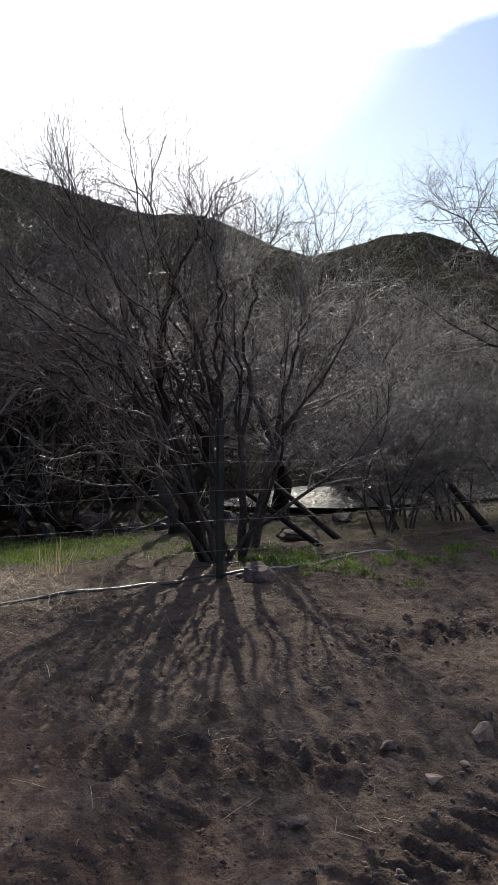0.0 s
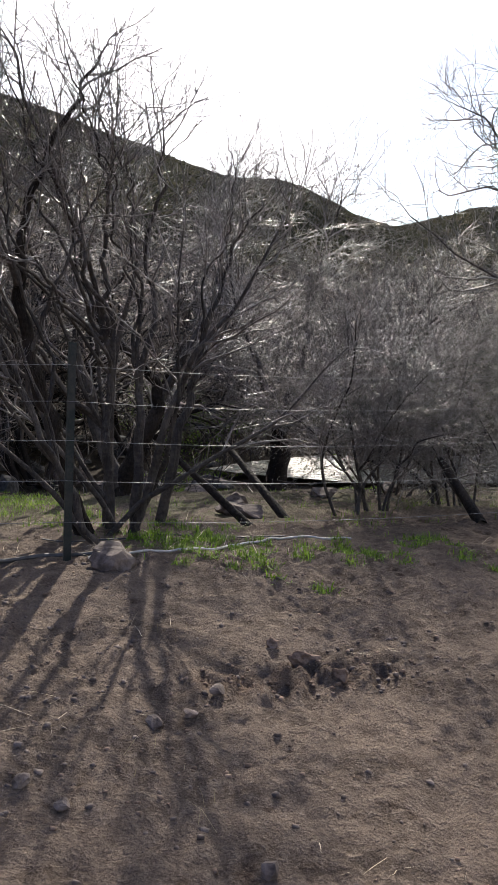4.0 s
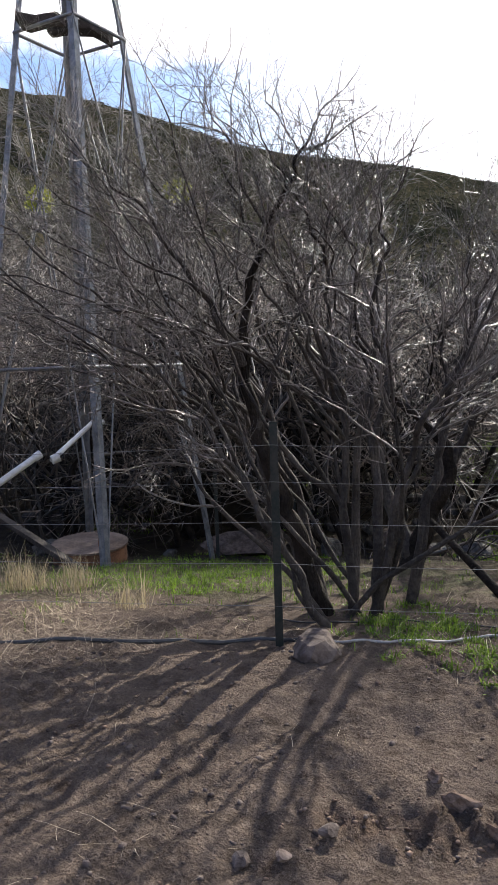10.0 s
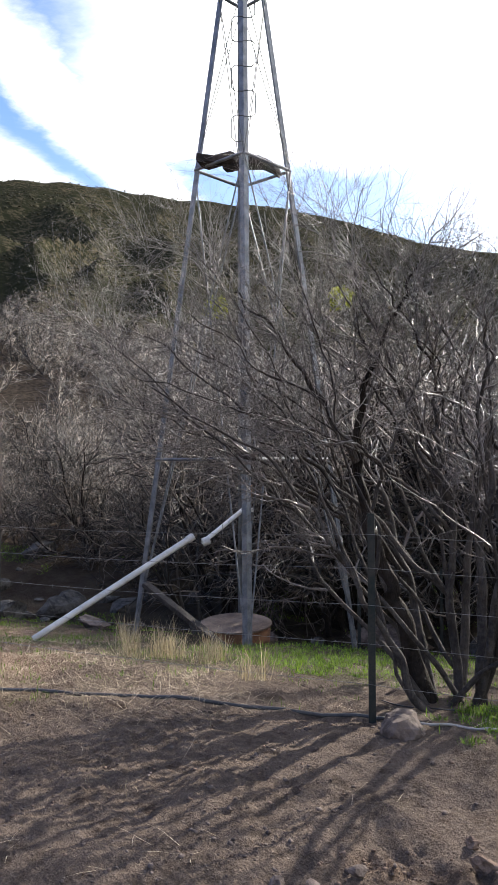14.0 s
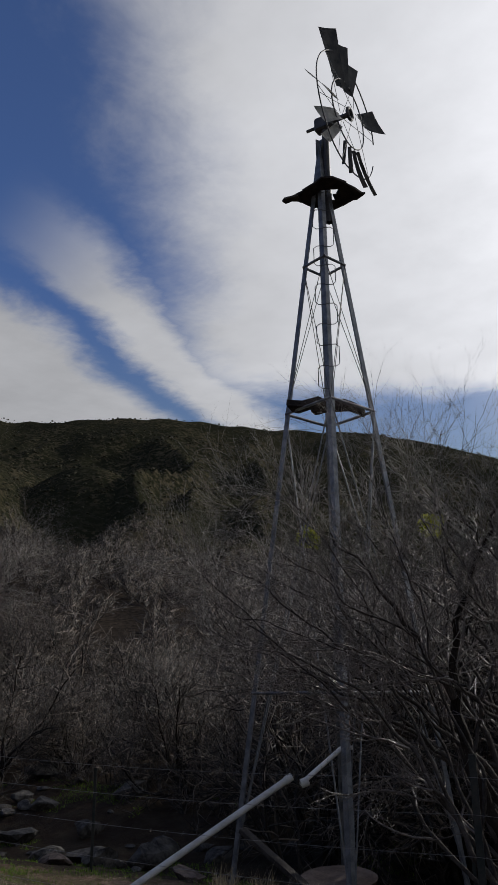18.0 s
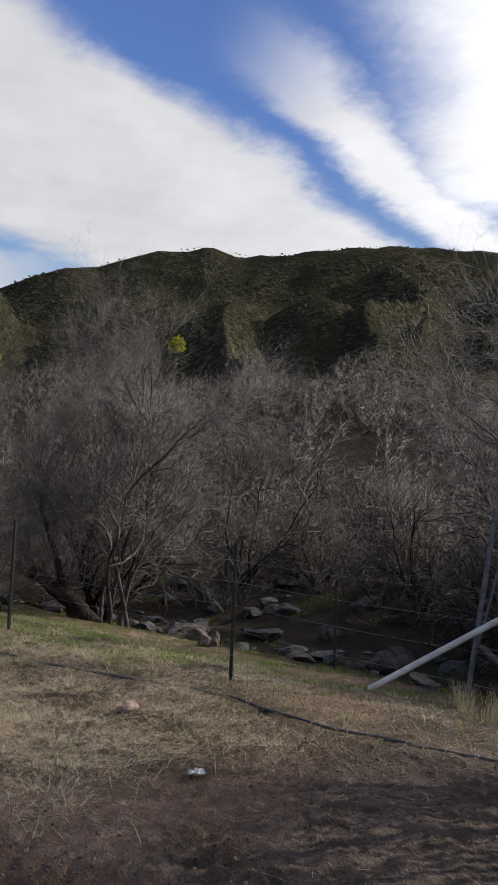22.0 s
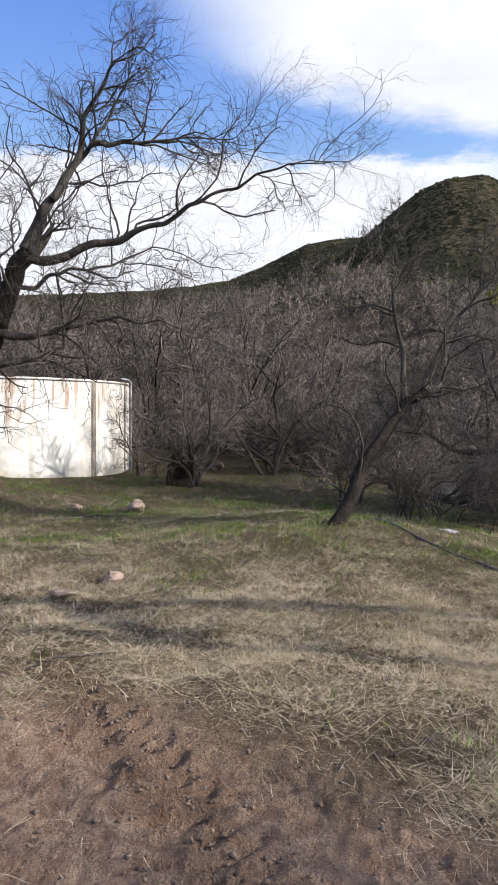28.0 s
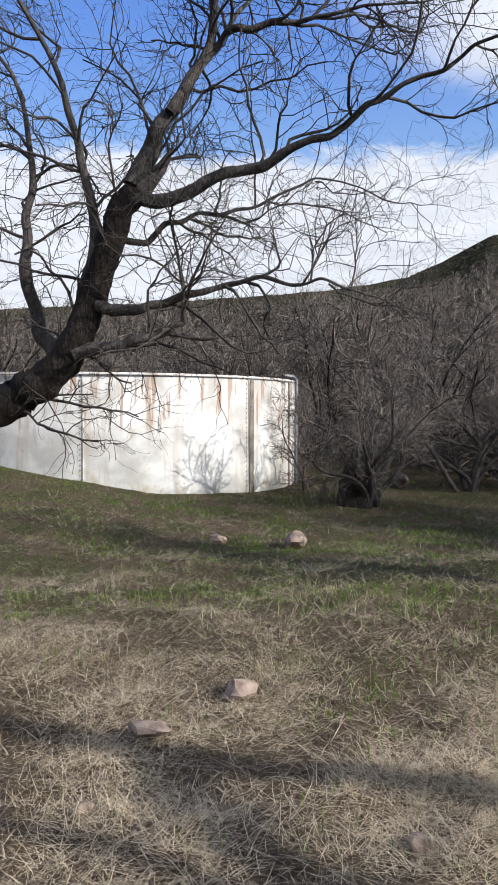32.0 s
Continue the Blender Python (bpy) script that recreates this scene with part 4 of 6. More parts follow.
for x, y, h, seed, many, r in ((-13.2, -2.9, 2.3, 31, 8, 0.05), (-14.0, -4.4, 1.6, 32, 2, 0.02), (-15.9, -2.0, 2.8, 33, 6, 0.05), (-17.5, -1.2, 3.0, 34, 7, 0.05), (-9.6, 1.2, 0.9, 35, 7, 0.012), (-11.5, 1.6, 1.0, 36, 8, 0.012), (-10.2, 2.6, 1.0, 37, 8, 0.012), (-12.4, 3.3, 1.2, 38, 8, 0.012), (-12.0, 0.2, 1.8, 39, 6, 0.03)):
    rng = random.Random(seed)
    sh = make_tree("bare_shrub", seed, (x, y, gz(x, y)), bush_stems(rng, many, h, r), BUSH_PLAN, "leafless dark shrub at the edge of the grass", "shrub", "shrubs below the tank", twig=BRUSH)

    if seed == 31:
        gnarled("stump", (np.array([(0.1, -0.25, -0.1), (0.1, -0.25, 0.25), (0.05, -0.27, 0.5), (0.03, -0.3, 0.62)]), np.array((0.3, 0.24, 0.2, 0.12))), 16, BARK, sh, 0.3)

THICKET_PLAN = [(9, 1.5, 0.75, 0.03, 0.024, 5, 0.28), (6, 0.85, 0.8, 0.03, 0.013, 3, 0.3), (8, 0.42, 0.85, 0.03, 0.0085, 1, 0.2)]
protos = []
for i in range(5):
    rng = random.Random(40 + i)
    st = bush_stems(rng, 9, 4.0, 0.042, 64)
    protos.append(make_tree("bare_tree", 40 + i, (0, 0, -80), st, THICKET_PLAN, "bare grey-brown mesquite in the thicket", "tree", "thicket across the stream", (BARK, BRUSH)))
rng = random.Random(77)
spots, tries, free = [], 0, set(range(5))
spots_first = [(-22.3, 2.9), (-20.5, -4.5), (-18.5, -7.5), (-20.0, -10.0), (-17.0, -13.5), (-19.5, -1.0), (-22.5, -7.0), (-7.5, 16.0), (-2.5, 17.5), (2.5, 18.5), (-21.5, 11.5), (-19.3, 5.4), (-17.5, 0.6), (-17.0, 15.5), (-12.0, 15.5), (-6.4, 13.8), (-8.3, 12.6), (-3.6, 14.6), (-10.6, 14.2), (-5.0, 15.4)]
while len(spots) < 125 and tries < 9000:
    tries += 1
    if tries <= len(spots_first):
        x, y = spots_first[tries - 1]
    else:
        az = rng.uniform(-26, 132)
        d = 11 * math.exp(rng.random() * math.log(52 / 11))
        x, y = CX - math.sin(radians(az)) * d, CY + math.cos(radians(az)) * d
        s = float(stream_side(x, y))
        if s < 11.0 and not (az > 98 and d > 21 + 0.4 * (az - 98) and s > -16) and not (72 < az < 100 and d > 14 and s > 3.2):
            continue
        if 56 < az < 77 and d < 24:
            continue
        if math.hypot(x - TXY[0], y - TXY[1]) < TXY[2] + 1.2 or any((x - a) ** 2 + (y - b) ** 2 < (1.35 + 0.018 * d) ** 2 for a, b in spots):
            continue
    spots.append((x, y))
    m = Matrix.Translation((x, y, gz(x, y))) @ pose(0, 0, 0, 0, 0, rng.uniform(0, 360)) @ Matrix.Scale(rng.uniform(0.75, 1.25) * (1.25 if tries == 1 or (tries <= len(spots_first) and x > -9 and y > 12) else 1.0), 4)
    i = len(spots) % 5
    if i in free:
        free.remove(i)
        protos[i].matrix_basis = m
    else:
        c = copy_thing(protos[i], Matrix.Identity(4))
        c.matrix_basis = m


def tangle(name, xs, ys, heights, stems, twigs, lean, stem_r, twig_len, twig_r, seed, mat, label, category):
    """Stems that fan out from many feet, each with straight twigs; one object."""
    rs = np.random.RandomState(seed)
    xs, ys, heights, twig_r = (np.repeat(np.asarray(c, float), stems) for c in (xs, ys, heights, twig_r))
    p = np.stack([xs, ys, gz_many(xs, ys) - 0.08], 1)
    m = len(p)
    a, l = rs.uniform(0, 2 * math.pi, m), rs.uniform(lean[0], lean[1], m)
    d = np.stack([np.cos(a) * np.sin(l), np.sin(a) * np.sin(l), np.cos(l)], 1)
    step = (heights * rs.uniform(0.6, 1.05, m) / 3)[:, None]
    line = [p]
    for _ in range(3):
        d = unit(d + rs.normal(0, 0.28, d.shape) + np.array((0, 0, 0.02)))
        p = p + d * step
        line.append(p)
    P = np.stack(line, 1)
    v1, f1 = tubes_of(P, np.ones((m, 1)) * np.array(stem_r)[None, :], 3)
    own = np.repeat(np.arange(m), twigs)
    j = np.array((0, 1, 1, 2, 2, 2))[rs.randint(0, 6, len(own))]
    f = rs.random_sample(len(own))[:, None]
    q0 = P[own, j] * (1 - f) + P[own, j + 1] * f
    way = unit(P[own, j + 1] - P[own, j])
    side = unit(np.cross(way, rs.normal(0, 1, way.shape)))
    ang = rs.uniform(0.3, 1.35, len(own))[:, None]
    q1 = q0 + (way * np.cos(ang) + side * np.sin(ang)) * rs.uniform(twig_len[0], twig_len[1], len(own))[:, None]
    v2, f2 = spikes_of(np.stack([q0, q1], 1), twig_r[own][:, None])
    ob = mesh_object(name, np.concatenate([v1, v2]), [f1, f2 + len(v1)], mat, smooth=True)
    return tagged(ob, label, category, kind="stuff")


def far_brush():
    """The woods further off; west of the tank they reach up to the skyline."""
    rng = random.Random(5)
    xs, ys, hs, wide = [], [], [], []
    while len(xs) < 2900:
        az = rng.uniform(-27, 133)
        d = 38 + (137 if az < 93 else 250) * rng.random() ** (0.85 if az < 93 else 1.1)
        x, y = CX - math.sin(radians(az)) * d, CY + math.cos(radians(az)) * d
        if float(stream_side(x, y)) < 12 and az < 98:
            continue
        xs.append(x)
        ys.append(y)
        hs.append(rng.uniform(2.4, 4.6) * (1.0 if az < 92 else 1.45))
        wide.append(0.012 + 0.0003 * d)
    tangle("far_woods", xs, ys, hs, 5, 18, (0.1, 1.1), (0.06, 0.045, 0.03, 0.015), (0.5, 1.4), wide, 5, FARBRUSH, "leafless grey-brown scrub woods below the hills", "woods")


def hill_scrub():
    """Dark round bushes strewn over the hills."""
    bm = bmesh.new()
    bmesh.ops.create_icosphere(bm, subdivisions=1, radius=0.8)
    base = np.array([v.co[:] for v in bm.verts])
    tri = np.array([[v.index for v in f.verts] for f in bm.faces])
    tri = tri[[i for i, f in enumerate(tri) if base[f, 2].mean() > -0.35]]
    bm.free()
    rs = np.random.RandomState(3)
    n = 62000
    az, d = np.radians(rs.uniform(-27, 134, n)), 110 + 430 * rs.random_sample(n) ** 0.8
    x, y = CX - np.sin(az) * d, CY + np.cos(az) * d
    keep = vnoise(x * 0.022, y * 0.022, 61) + 0.5 * vnoise(x * 0.09, y * 0.09, 62) > rs.uniform(-0.75, 0.35, n)
    x, y = x[keep], y[keep]
    n = len(x)
    s = (0.25 + 0.5 * rs.random_sample(n) ** 2) * (0.75 + np.hypot(x, y) / 420) * np.where(d[keep] > 420, 0.6, 1.0)
    size = np.stack([s * rs.uniform(0.8, 1.5, n), s * rs.uniform(0.8, 1.5, n), s * rs.uniform(0.6, 1.0, n)], 1)
    V = base[None] * (1 + rs.uniform(-0.45, 0.35, (n, len(base), 1))) * size[:, None, :] + np.stack([x, y, gz_many(x, y) + s * 0.05], 1)[:, None, :]
    F = (tri[None] + (np.arange(n) * len(base))[:, None, None]).reshape(-1, 3)
    ob = mesh_object("hill_scrub", V.reshape(-1, 3), [F], SCRUB, smooth=True)
    tagged(ob, "dark olive bushes dotted over the hillsides", "scrub", kind="stuff")


def brushwood():
    """Low brush and dead sticks that fill the gaps between the trunks across the stream."""
    rng = random.Random(15)
    xs, ys, hs = [], [], []
    while len(xs) < 800:
        az = rng.uniform(-27, 132)
        d = 11 * math.exp(rng.random() * math.log(46 / 11))
        x, y = CX - math.sin(radians(az)) * d, CY + math.cos(radians(az)) * d
        s = float(stream_side(x, y))
        if 56 < az < 77 and d < 22 or s < 10.6 and not (az > 96 and d > 17 + 0.5 * (az - 96)) or math.hypot(x - TXY[0], y - TXY[1]) < TXY[2] + 0.5:
            continue
        xs.append(x)
        ys.append(y)
        hs.append(rng.uniform(0.8, 2.2))
    tangle("brushwood", xs, ys, hs, 7, 17, (0.2, 1.1), (0.016, 0.012, 0.009, 0.005), (0.2, 0.7), [0.0085] * len(xs), 15, SHADEBRUSH, "tangled leafless brush under the trees across the stream", "brush")


brushwood()
SCRUB = two_tone("olive_scrub", (0.024, 0.025, 0.015), (0.075, 0.068, 0.04), 0.2, 0.9, 0, 0.6, 3.0, 0.3, 0.1, True).m
far_brush()
hill_scrub()


# ---- windmill ----
TC = np.array((-5.15, 10.05, 0.0))
E1, E2 = np.array((0.68, 0.73, 0.0)), np.array((0.73, -0.68, 0.0))   # across, and towards the track


def half(z):
    return 0.335 + (8.2 - z) * 0.135


def leg_at(i, z):
    d = (E1, E2, -E1, -E2)[i]
    return TC + d * half(z) + np.array((0, 0, z))


mill = thing("windmill", (TC[0], TC[1], gz(TC[0], TC[1])), "broken galvanised farm windmill on a tall four-legged lattice tower", "windmill")
FOOT = np.array(mill.matrix_world.translation)


def mill_rod(name, p, q, r, mat=STEEL, sides=6, label=""):
    return tube_object(name, [rod(np.array(p) - FOOT, np.array(q) - FOOT, r)], sides, mat, mill, label)


def angle_iron(name, p, q, w, mat, parent, inward):
    """An L-section bar from p to q."""
    p, q, inward = Vector(p), Vector(q), Vector(inward)
    d = (q - p).normalized()
    a = (inward - d * inward.dot(d)).normalized()
    b = d.cross(a)
    u, v = (a + b).normalized(), (a - b).normalized()
    t = w * 0.12
    prof = [u * 0, u * w, u * w + v * t, (u + v) * t, v * w + u * t, v * w]
    bm = bmesh.new()
    r1 = [bm.verts.new(p + c) for c in prof]
    r2 = [bm.verts.new(q + c) for c in prof]
    n = len(prof)
    for i in range(n):
        bm.faces.new((r1[i], r1[(i + 1) % n], r2[(i + 1) % n], r2[i]))
    bm.faces.new(r1[::-1])
    bm.faces.new(r2)
    bmesh.ops.recalc_face_normals(bm, faces=bm.faces[:])
    return part(name, bm, mat, parent)


ZB = FOOT[2] - 0.1
for i in range(4):
    inward = -np.array((E1, E2, -E1, -E2)[i])
    angle_iron("leg", leg_at(i, ZB) - FOOT, leg_at(i, 10.6) - FOOT, 0.085, STEEL, mill, inward)
for z in (1.65, 5.7, 8.2):
    for i in range(4):
        mill_rod("girt", leg_at(i, z), leg_at((i + 1) % 4, z), 0.022)
for z0, z1, r in ((5.7, 8.2, 0.006), (ZB + 0.2, 5.7, 0.011)):
    for i in range(4):
        for a, b in ((i, (i + 1) % 4), ((i + 1) % 4, i)):
            mill_rod("brace", leg_at(a, z0), leg_at(b, z1), r, DARKSTEEL if z0 > 5 else STEEL)


# ---- water tank ----
TX, TY, TR = TXY
tank = thing("water_tank", (TX, TY, gz(TX, TY)), "round white-painted steel water tank with rust streaks", "tank")
zb, zt = 0.2 - tank.location.z, 2.24 - tank.location.z
k = material("stained_white_paint", 0.65)
run = k.vmath("MULTIPLY", k.obj, (1.0, 1.0, 0.1))
sp = k.n("ShaderNodeSeparateXYZ", i0=k.obj)
up = k.ramp(sp.outputs[2], zb, zt)
paint = k.mix(k.ramp(k.noise(k.obj, 1.6, 5.0), 0.35, 0.65), (0.33, 0.315, 0.285), (0.55, 0.54, 0.51))
streaks = k.noise(run, 7.0, 4.0, 0.6)
paint = k.mix(k.math("MULTIPLY", k.ramp(streaks, 0.52, 0.64), 0.55), paint, (0.34, 0.29, 0.23))
rusty = k.math("MULTIPLY", k.ramp(k.noise(run, 11.0, 3.0, 0.5), 0.55, 0.63), k.ramp(k.math("ADD", up, k.math("MULTIPLY", k.noise(k.obj, 3.0, 3.0), 0.6)), 0.7, 1.15))
paint = k.mix(k.math("MULTIPLY", rusty, 0.75), paint, (0.22, 0.12, 0.06))
paint = k.mix(k.math("MULTIPLY", k.ramp(k.noise(k.obj, 9.0, 5.0, 0.7), 0.66, 0.72), 0.8), paint, (0.23, 0.12, 0.06))
paint = k.mix(k.math("MULTIPLY", k.ramp(k.noise(k.obj, 3.1, 5.0, 0.7), 0.5, 0.7), k.ramp(up, 0.45, 0.0)), paint, (0.36, 0.31, 0.22))
k.put(k.bsdf, "Base_Color", paint)
bump(k, k.noise(k.obj, 40.0, 4.0), 0.2, 0.004)
WHITE = k.m
bm = bmesh.new()
n = 96
ring = []
for rad in (TR, TR - 0.02):
    for z in (zb, zt):
        ring.append([bm.verts.new((rad * math.cos(2 * math.pi * i / n), rad * math.sin(2 * math.pi * i / n), z)) for i in range(n)])
for i in range(n):
    j = (i + 1) % n
    bm.faces.new((ring[0][i], ring[0][j], ring[1][j], ring[1][i]))
    bm.faces.new((ring[2][j], ring[2][i], ring[3][i], ring[3][j]))
    bm.faces.new((ring[1][i], ring[1][j], ring[3][j], ring[3][i]))
part("shell", bm, WHITE, tank, smooth=True)

# ---- fence ----
def t_post(x, y, h, tilt=(0, 0), name="fence_post"):
    z = gz(x, y)
    t = thing(name, (x, y, z), "dark green steel T-post of the wire fence", "post", "fence posts")
    p, q = (0, 0, -0.1), (tilt[0], tilt[1], h)
    angle_iron("post", p, q, 0.045, POSTGREEN, t, (0.4, 1, 0))
    return t


POSTS = [(-0.24, 6.32, 1.3), (-4.58, 4.88, 1.34), (-7.2, 3.0, 1.3), (-7.5, 7.6, 1.3), (-3.85, 10.9, 1.25), (-3.7, 12.7, 1.3)]
for x, y, h in POSTS:
    t_post(x, y, h)

# ---- rocks ----
def rock(x, y, sx, sy, sz, seed, mat=ROCK, label="brown angular stone on the bare earth", sink=0.3, cuts=2):
    rng = random.Random(seed)
    bm = bm_rock(rng, sx, sy, sz, cuts)
    ob = part("rock", bm, mat)
    ob.matrix_world = Matrix.Translation((x, y, gz(x, y) + sz * (1 - sink) * 0.8)) @ pose(0, 0, 0, 0, 0, rng.uniform(0, 360))
    return tagged(ob, label, "rock", "loose stones")


rock(0.1, 6.2, 0.21, 0.14, 0.12, 5, label="large brown angular rock at the foot of the fence post", cuts=3, sink=0.5)

# ---- stream ----
k = material("stream_water", 0.28)
k.put(k.bsdf, "Base_Color", (0.03, 0.03, 0.025, 1))
bump(k, k.noise(k.pos, 9.0, 3.0), 1.0, 0.12)
bm = bmesh.new()
bmesh.ops.create_grid(bm, x_segments=80, y_segments=6, size=1.0)
for v in bm.verts:
    v.co.y *= min(1.0, (v.co.x + 1.0) / 0.16) ** 0.7 + 0.12 * noise.noise(Vector((v.co.x * 30, v.co.y * 2, 0))) if v.co.x > -0.999 else 0.0
bmesh.ops.transform(bm, matrix=Matrix.Translation((16.5, 24.3, -1.33)) @ pose(0, 0, 0, 0, 0, 24.4) @ Matrix.Diagonal((19, 1.5, 1, 1)), verts=bm.verts[:])
tagged(part("water", bm, k.m), "shallow glittering stream", "stream", kind="structure")


# ---- windmill: ladder, platforms, head ----
def plank_shape(pts, thick):
    """A flat plate with the given outline (x, y) and thickness, in its own plane."""
    bm = bmesh.new()
    lo = [bm.verts.new((x, y, 0)) for x, y in pts]
    hi = [bm.verts.new((x, y, thick)) for x, y in pts]
    n = len(pts)
    bm.faces.new(hi)
    bm.faces.new(lo[::-1])
    for i in range(n):
        bm.faces.new((lo[i], lo[(i + 1) % n], hi[(i + 1) % n], hi[i]))
    return bm


# ladder: rungs bent out on alternate sides of the leg that faces the track
for i in range(10):
    z = 5.85 + i * 0.36
    a = leg_at(1, z)
    out = a + E1 * 0.16 * (1 if i % 2 else -1)
    up = np.array((0, 0, 0.35))
    tube_object("rung", [(np.array([a, a * 0.3 + out * 0.7, out + up * 0.12, out + up * 0.88, a * 0.3 + out * 0.7 + up, a + up]) - FOOT, np.full(6, 0.007))], 5, DARKSTEEL, mill)
# upper platform: a diamond of rotted boards with a hole for the mast
ROTTEN = two_tone("rotten_wood", (0.012, 0.01, 0.009), (0.05, 0.04, 0.034), 6.0, 0.95, 0.0, 0.6, 35, 0.008).m
TOPC = TC + E1 * 0.11
TURN = math.degrees(math.atan2(E1[1], E1[0]))
for i, (d0, d1) in enumerate(((-0.5, -0.338), (-0.334, -0.174), (-0.17, -0.003), (0.003, 0.17), (0.174, 0.334), (0.338, 0.5))):
    w0, w1 = 0.62 * (1 - abs(d0) / 0.56), 0.62 * (1 - abs(d1) / 0.56)
    gap = 0.13 if 1 < i < 4 else 0.0
    for lo, hi in (((-1, -gap), (gap, 1)) if gap else ((-1, 1),)):
        xs = [lo * w0 if abs(lo) == 1 else lo, hi * w0 if abs(hi) == 1 else hi, hi * w1 if abs(hi) == 1 else hi, lo * w1 if abs(lo) == 1 else lo]
        nick = 0.05 * ((i * 7) % 3 - 1)
        bm = plank_shape([(xs[0] + nick, d0), (xs[1], d0), (xs[2] - nick, d1), (xs[3], d1)], 0.035)
        ob = part("platform_board", bm, ROTTEN, mill)
        ob.matrix_local = Matrix.Translation(TOPC - FOOT + np.array((0, 0, 9.5 + 0.004 * i))) @ pose(0, 0, 0, 0, 0, TURN)
bm = plank_shape([(-0.76, 0.02), (-0.72, -0.05), (-0.5, -0.12), (-0.45, 0.05), (-0.6, 0.03), (-0.7, 0.09)], 0.035)
ob = part("platform_board", bm, WOOD, mill, "splintered board end")
ob.matrix_local = Matrix.Translation(TOPC - FOOT + np.array((0, 0, 9.46))) @ pose(0, 0, 0, 0, 0, TURN)
# lower stage: warped remains of boards on the girt
for i, (dx, tilt, ln) in enumerate(((-0.34, 4, 0.62), (0.05, -5, 0.7), (0.32, 8, 0.5))):
    c = TC - FOOT + E1 * dx + E2 * (0.2 - 0.12 * i) + np.array((0, 0, 5.72))
    bm = plank_shape([(-ln / 2, -0.09), (-ln / 2 + 0.08, 0.05), (-ln / 5, 0.1), (ln / 3, 0.07), (ln / 2, 0.1), (ln / 2 - 0.05, -0.03), (ln / 4, -0.1)], 0.1)
    bmesh.ops.subdivide_edges(bm, edges=bm.edges[:], cuts=1)
    for v in bm.verts:
        v.co.z += 0.05 * math.sin(v.co.x * 9 + i)
    ob = part("stage_board", bm, ROTTEN, mill, "dark rotten board")
    ob.matrix_local = Matrix.Translation(c) @ pose(0, 0, 0, 12 * (i - 1), tilt, math.degrees(math.atan2(E1[1], E1[0])) + 7 * i)
# mast, gear box and wheel
HUBZ = 10.93
mill_rod("mast", TOPC + np.array((0, 0, 9.0)), TOPC + np.array((0, 0, HUBZ + 0.12)), 0.06, DARKSTEEL, 8)
mill_rod("pump_rod", TC + np.array((0.02, 0.02, FOOT[2] + 0.4)), TC + np.array((0.02, 0.02, 9.3)), 0.012, DARKSTEEL, 6)
AX = np.array((0.945, 0.328, 0.0))
AX = AX / np.linalg.norm(AX)                     # the wheel's axle
AY = np.array((-AX[1], AX[0], 0.0))
HUB = TOPC + AX * 0.42 + np.array((0, 0, HUBZ))
bm = bm_box(0.34, 0.2, 0.26, 0.03)
gear = part("gear_box", bm, DARKSTEEL, mill)
gear.matrix_local = Matrix.Translation(TOPC - FOOT + np.array((0, 0, HUBZ))) @ pose(0, 0, 0, 0, 0, math.degrees(math.atan2(AX[1], AX[0])))
for sgn, rr in ((1, 0.07), (-1, 0.045)):
    tube_object("axle", [rod(TOPC + np.array((0, 0, HUBZ)) - FOOT, TOPC + AX * (0.5 if sgn > 0 else -0.35) + np.array((0, 0, HUBZ)) - FOOT, rr * 0.6)], 8, DARKSTEEL, mill)


def wheel_pt(r, a, out=0.0):
    return HUB + AY * r * math.cos(a) + np.array((0, 0, 1.0)) * r * math.sin(a) + AX * out


def hoop(name, r, out, thick, a0=0.0, a1=6.283, n=40):
    pts = np.array([wheel_pt(r * (1 + 0.012 * math.sin(7 * i)), a0 + (a1 - a0) * i / n, out) for i in range(n + 1)]) - FOOT
    tube_object(name, [(pts, np.full(n + 1, thick))], 5, DARKSTEEL, mill)


hoop("outer_rim", 1.08, 0.0, 0.012, 0.1, 5.9)
hoop("inner_rim", 0.6, 0.02, 0.012)
hoop("hub_ring", 0.1, 0.05, 0.03)
for i in range(6):
    a = i * math.pi / 3 + 0.2
    for o in (-0.1, 0.12):
        tube_object("spoke", [rod(wheel_pt(0.07, a, o) - FOOT, wheel_pt(1.08, a + 0.06 * (1 if o > 0 else -1)) - FOOT, 0.005)], 5, DARKSTEEL, mill)


def sail(a, r0, r1, w0, w1, twist, mat, bentness=0.0, label=""):
    """One curved sheet blade of the wheel between two radii."""
    bm = bmesh.new()
    rows = []
    for i in range(5):
        f = i / 4
        r = r0 + (r1 - r0) * f
        w = w0 + (w1 - w0) * f
        row = []
        for j in range(5):
            s = (j / 4 - 0.5) * w
            rise = 0.16 * (s / w) ** 2 * w + bentness * f * f
            c = wheel_pt(r, a) + (AY * -math.sin(a) + np.array((0, 0, math.cos(a)))) * s * math.cos(twist) + AX * (s * math.sin(twist) + rise)
            row.append(bm.verts.new(Vector(c - FOOT)))
        rows.append(row)
    for i in range(4):
        for j in range(4):
            bm.faces.new((rows[i][j], rows[i][j + 1], rows[i + 1][j + 1], rows[i + 1][j]))
    bmesh.ops.solidify(bm, geom=bm.faces[:], thickness=0.006)
    part("sail", bm, mat, mill, label)


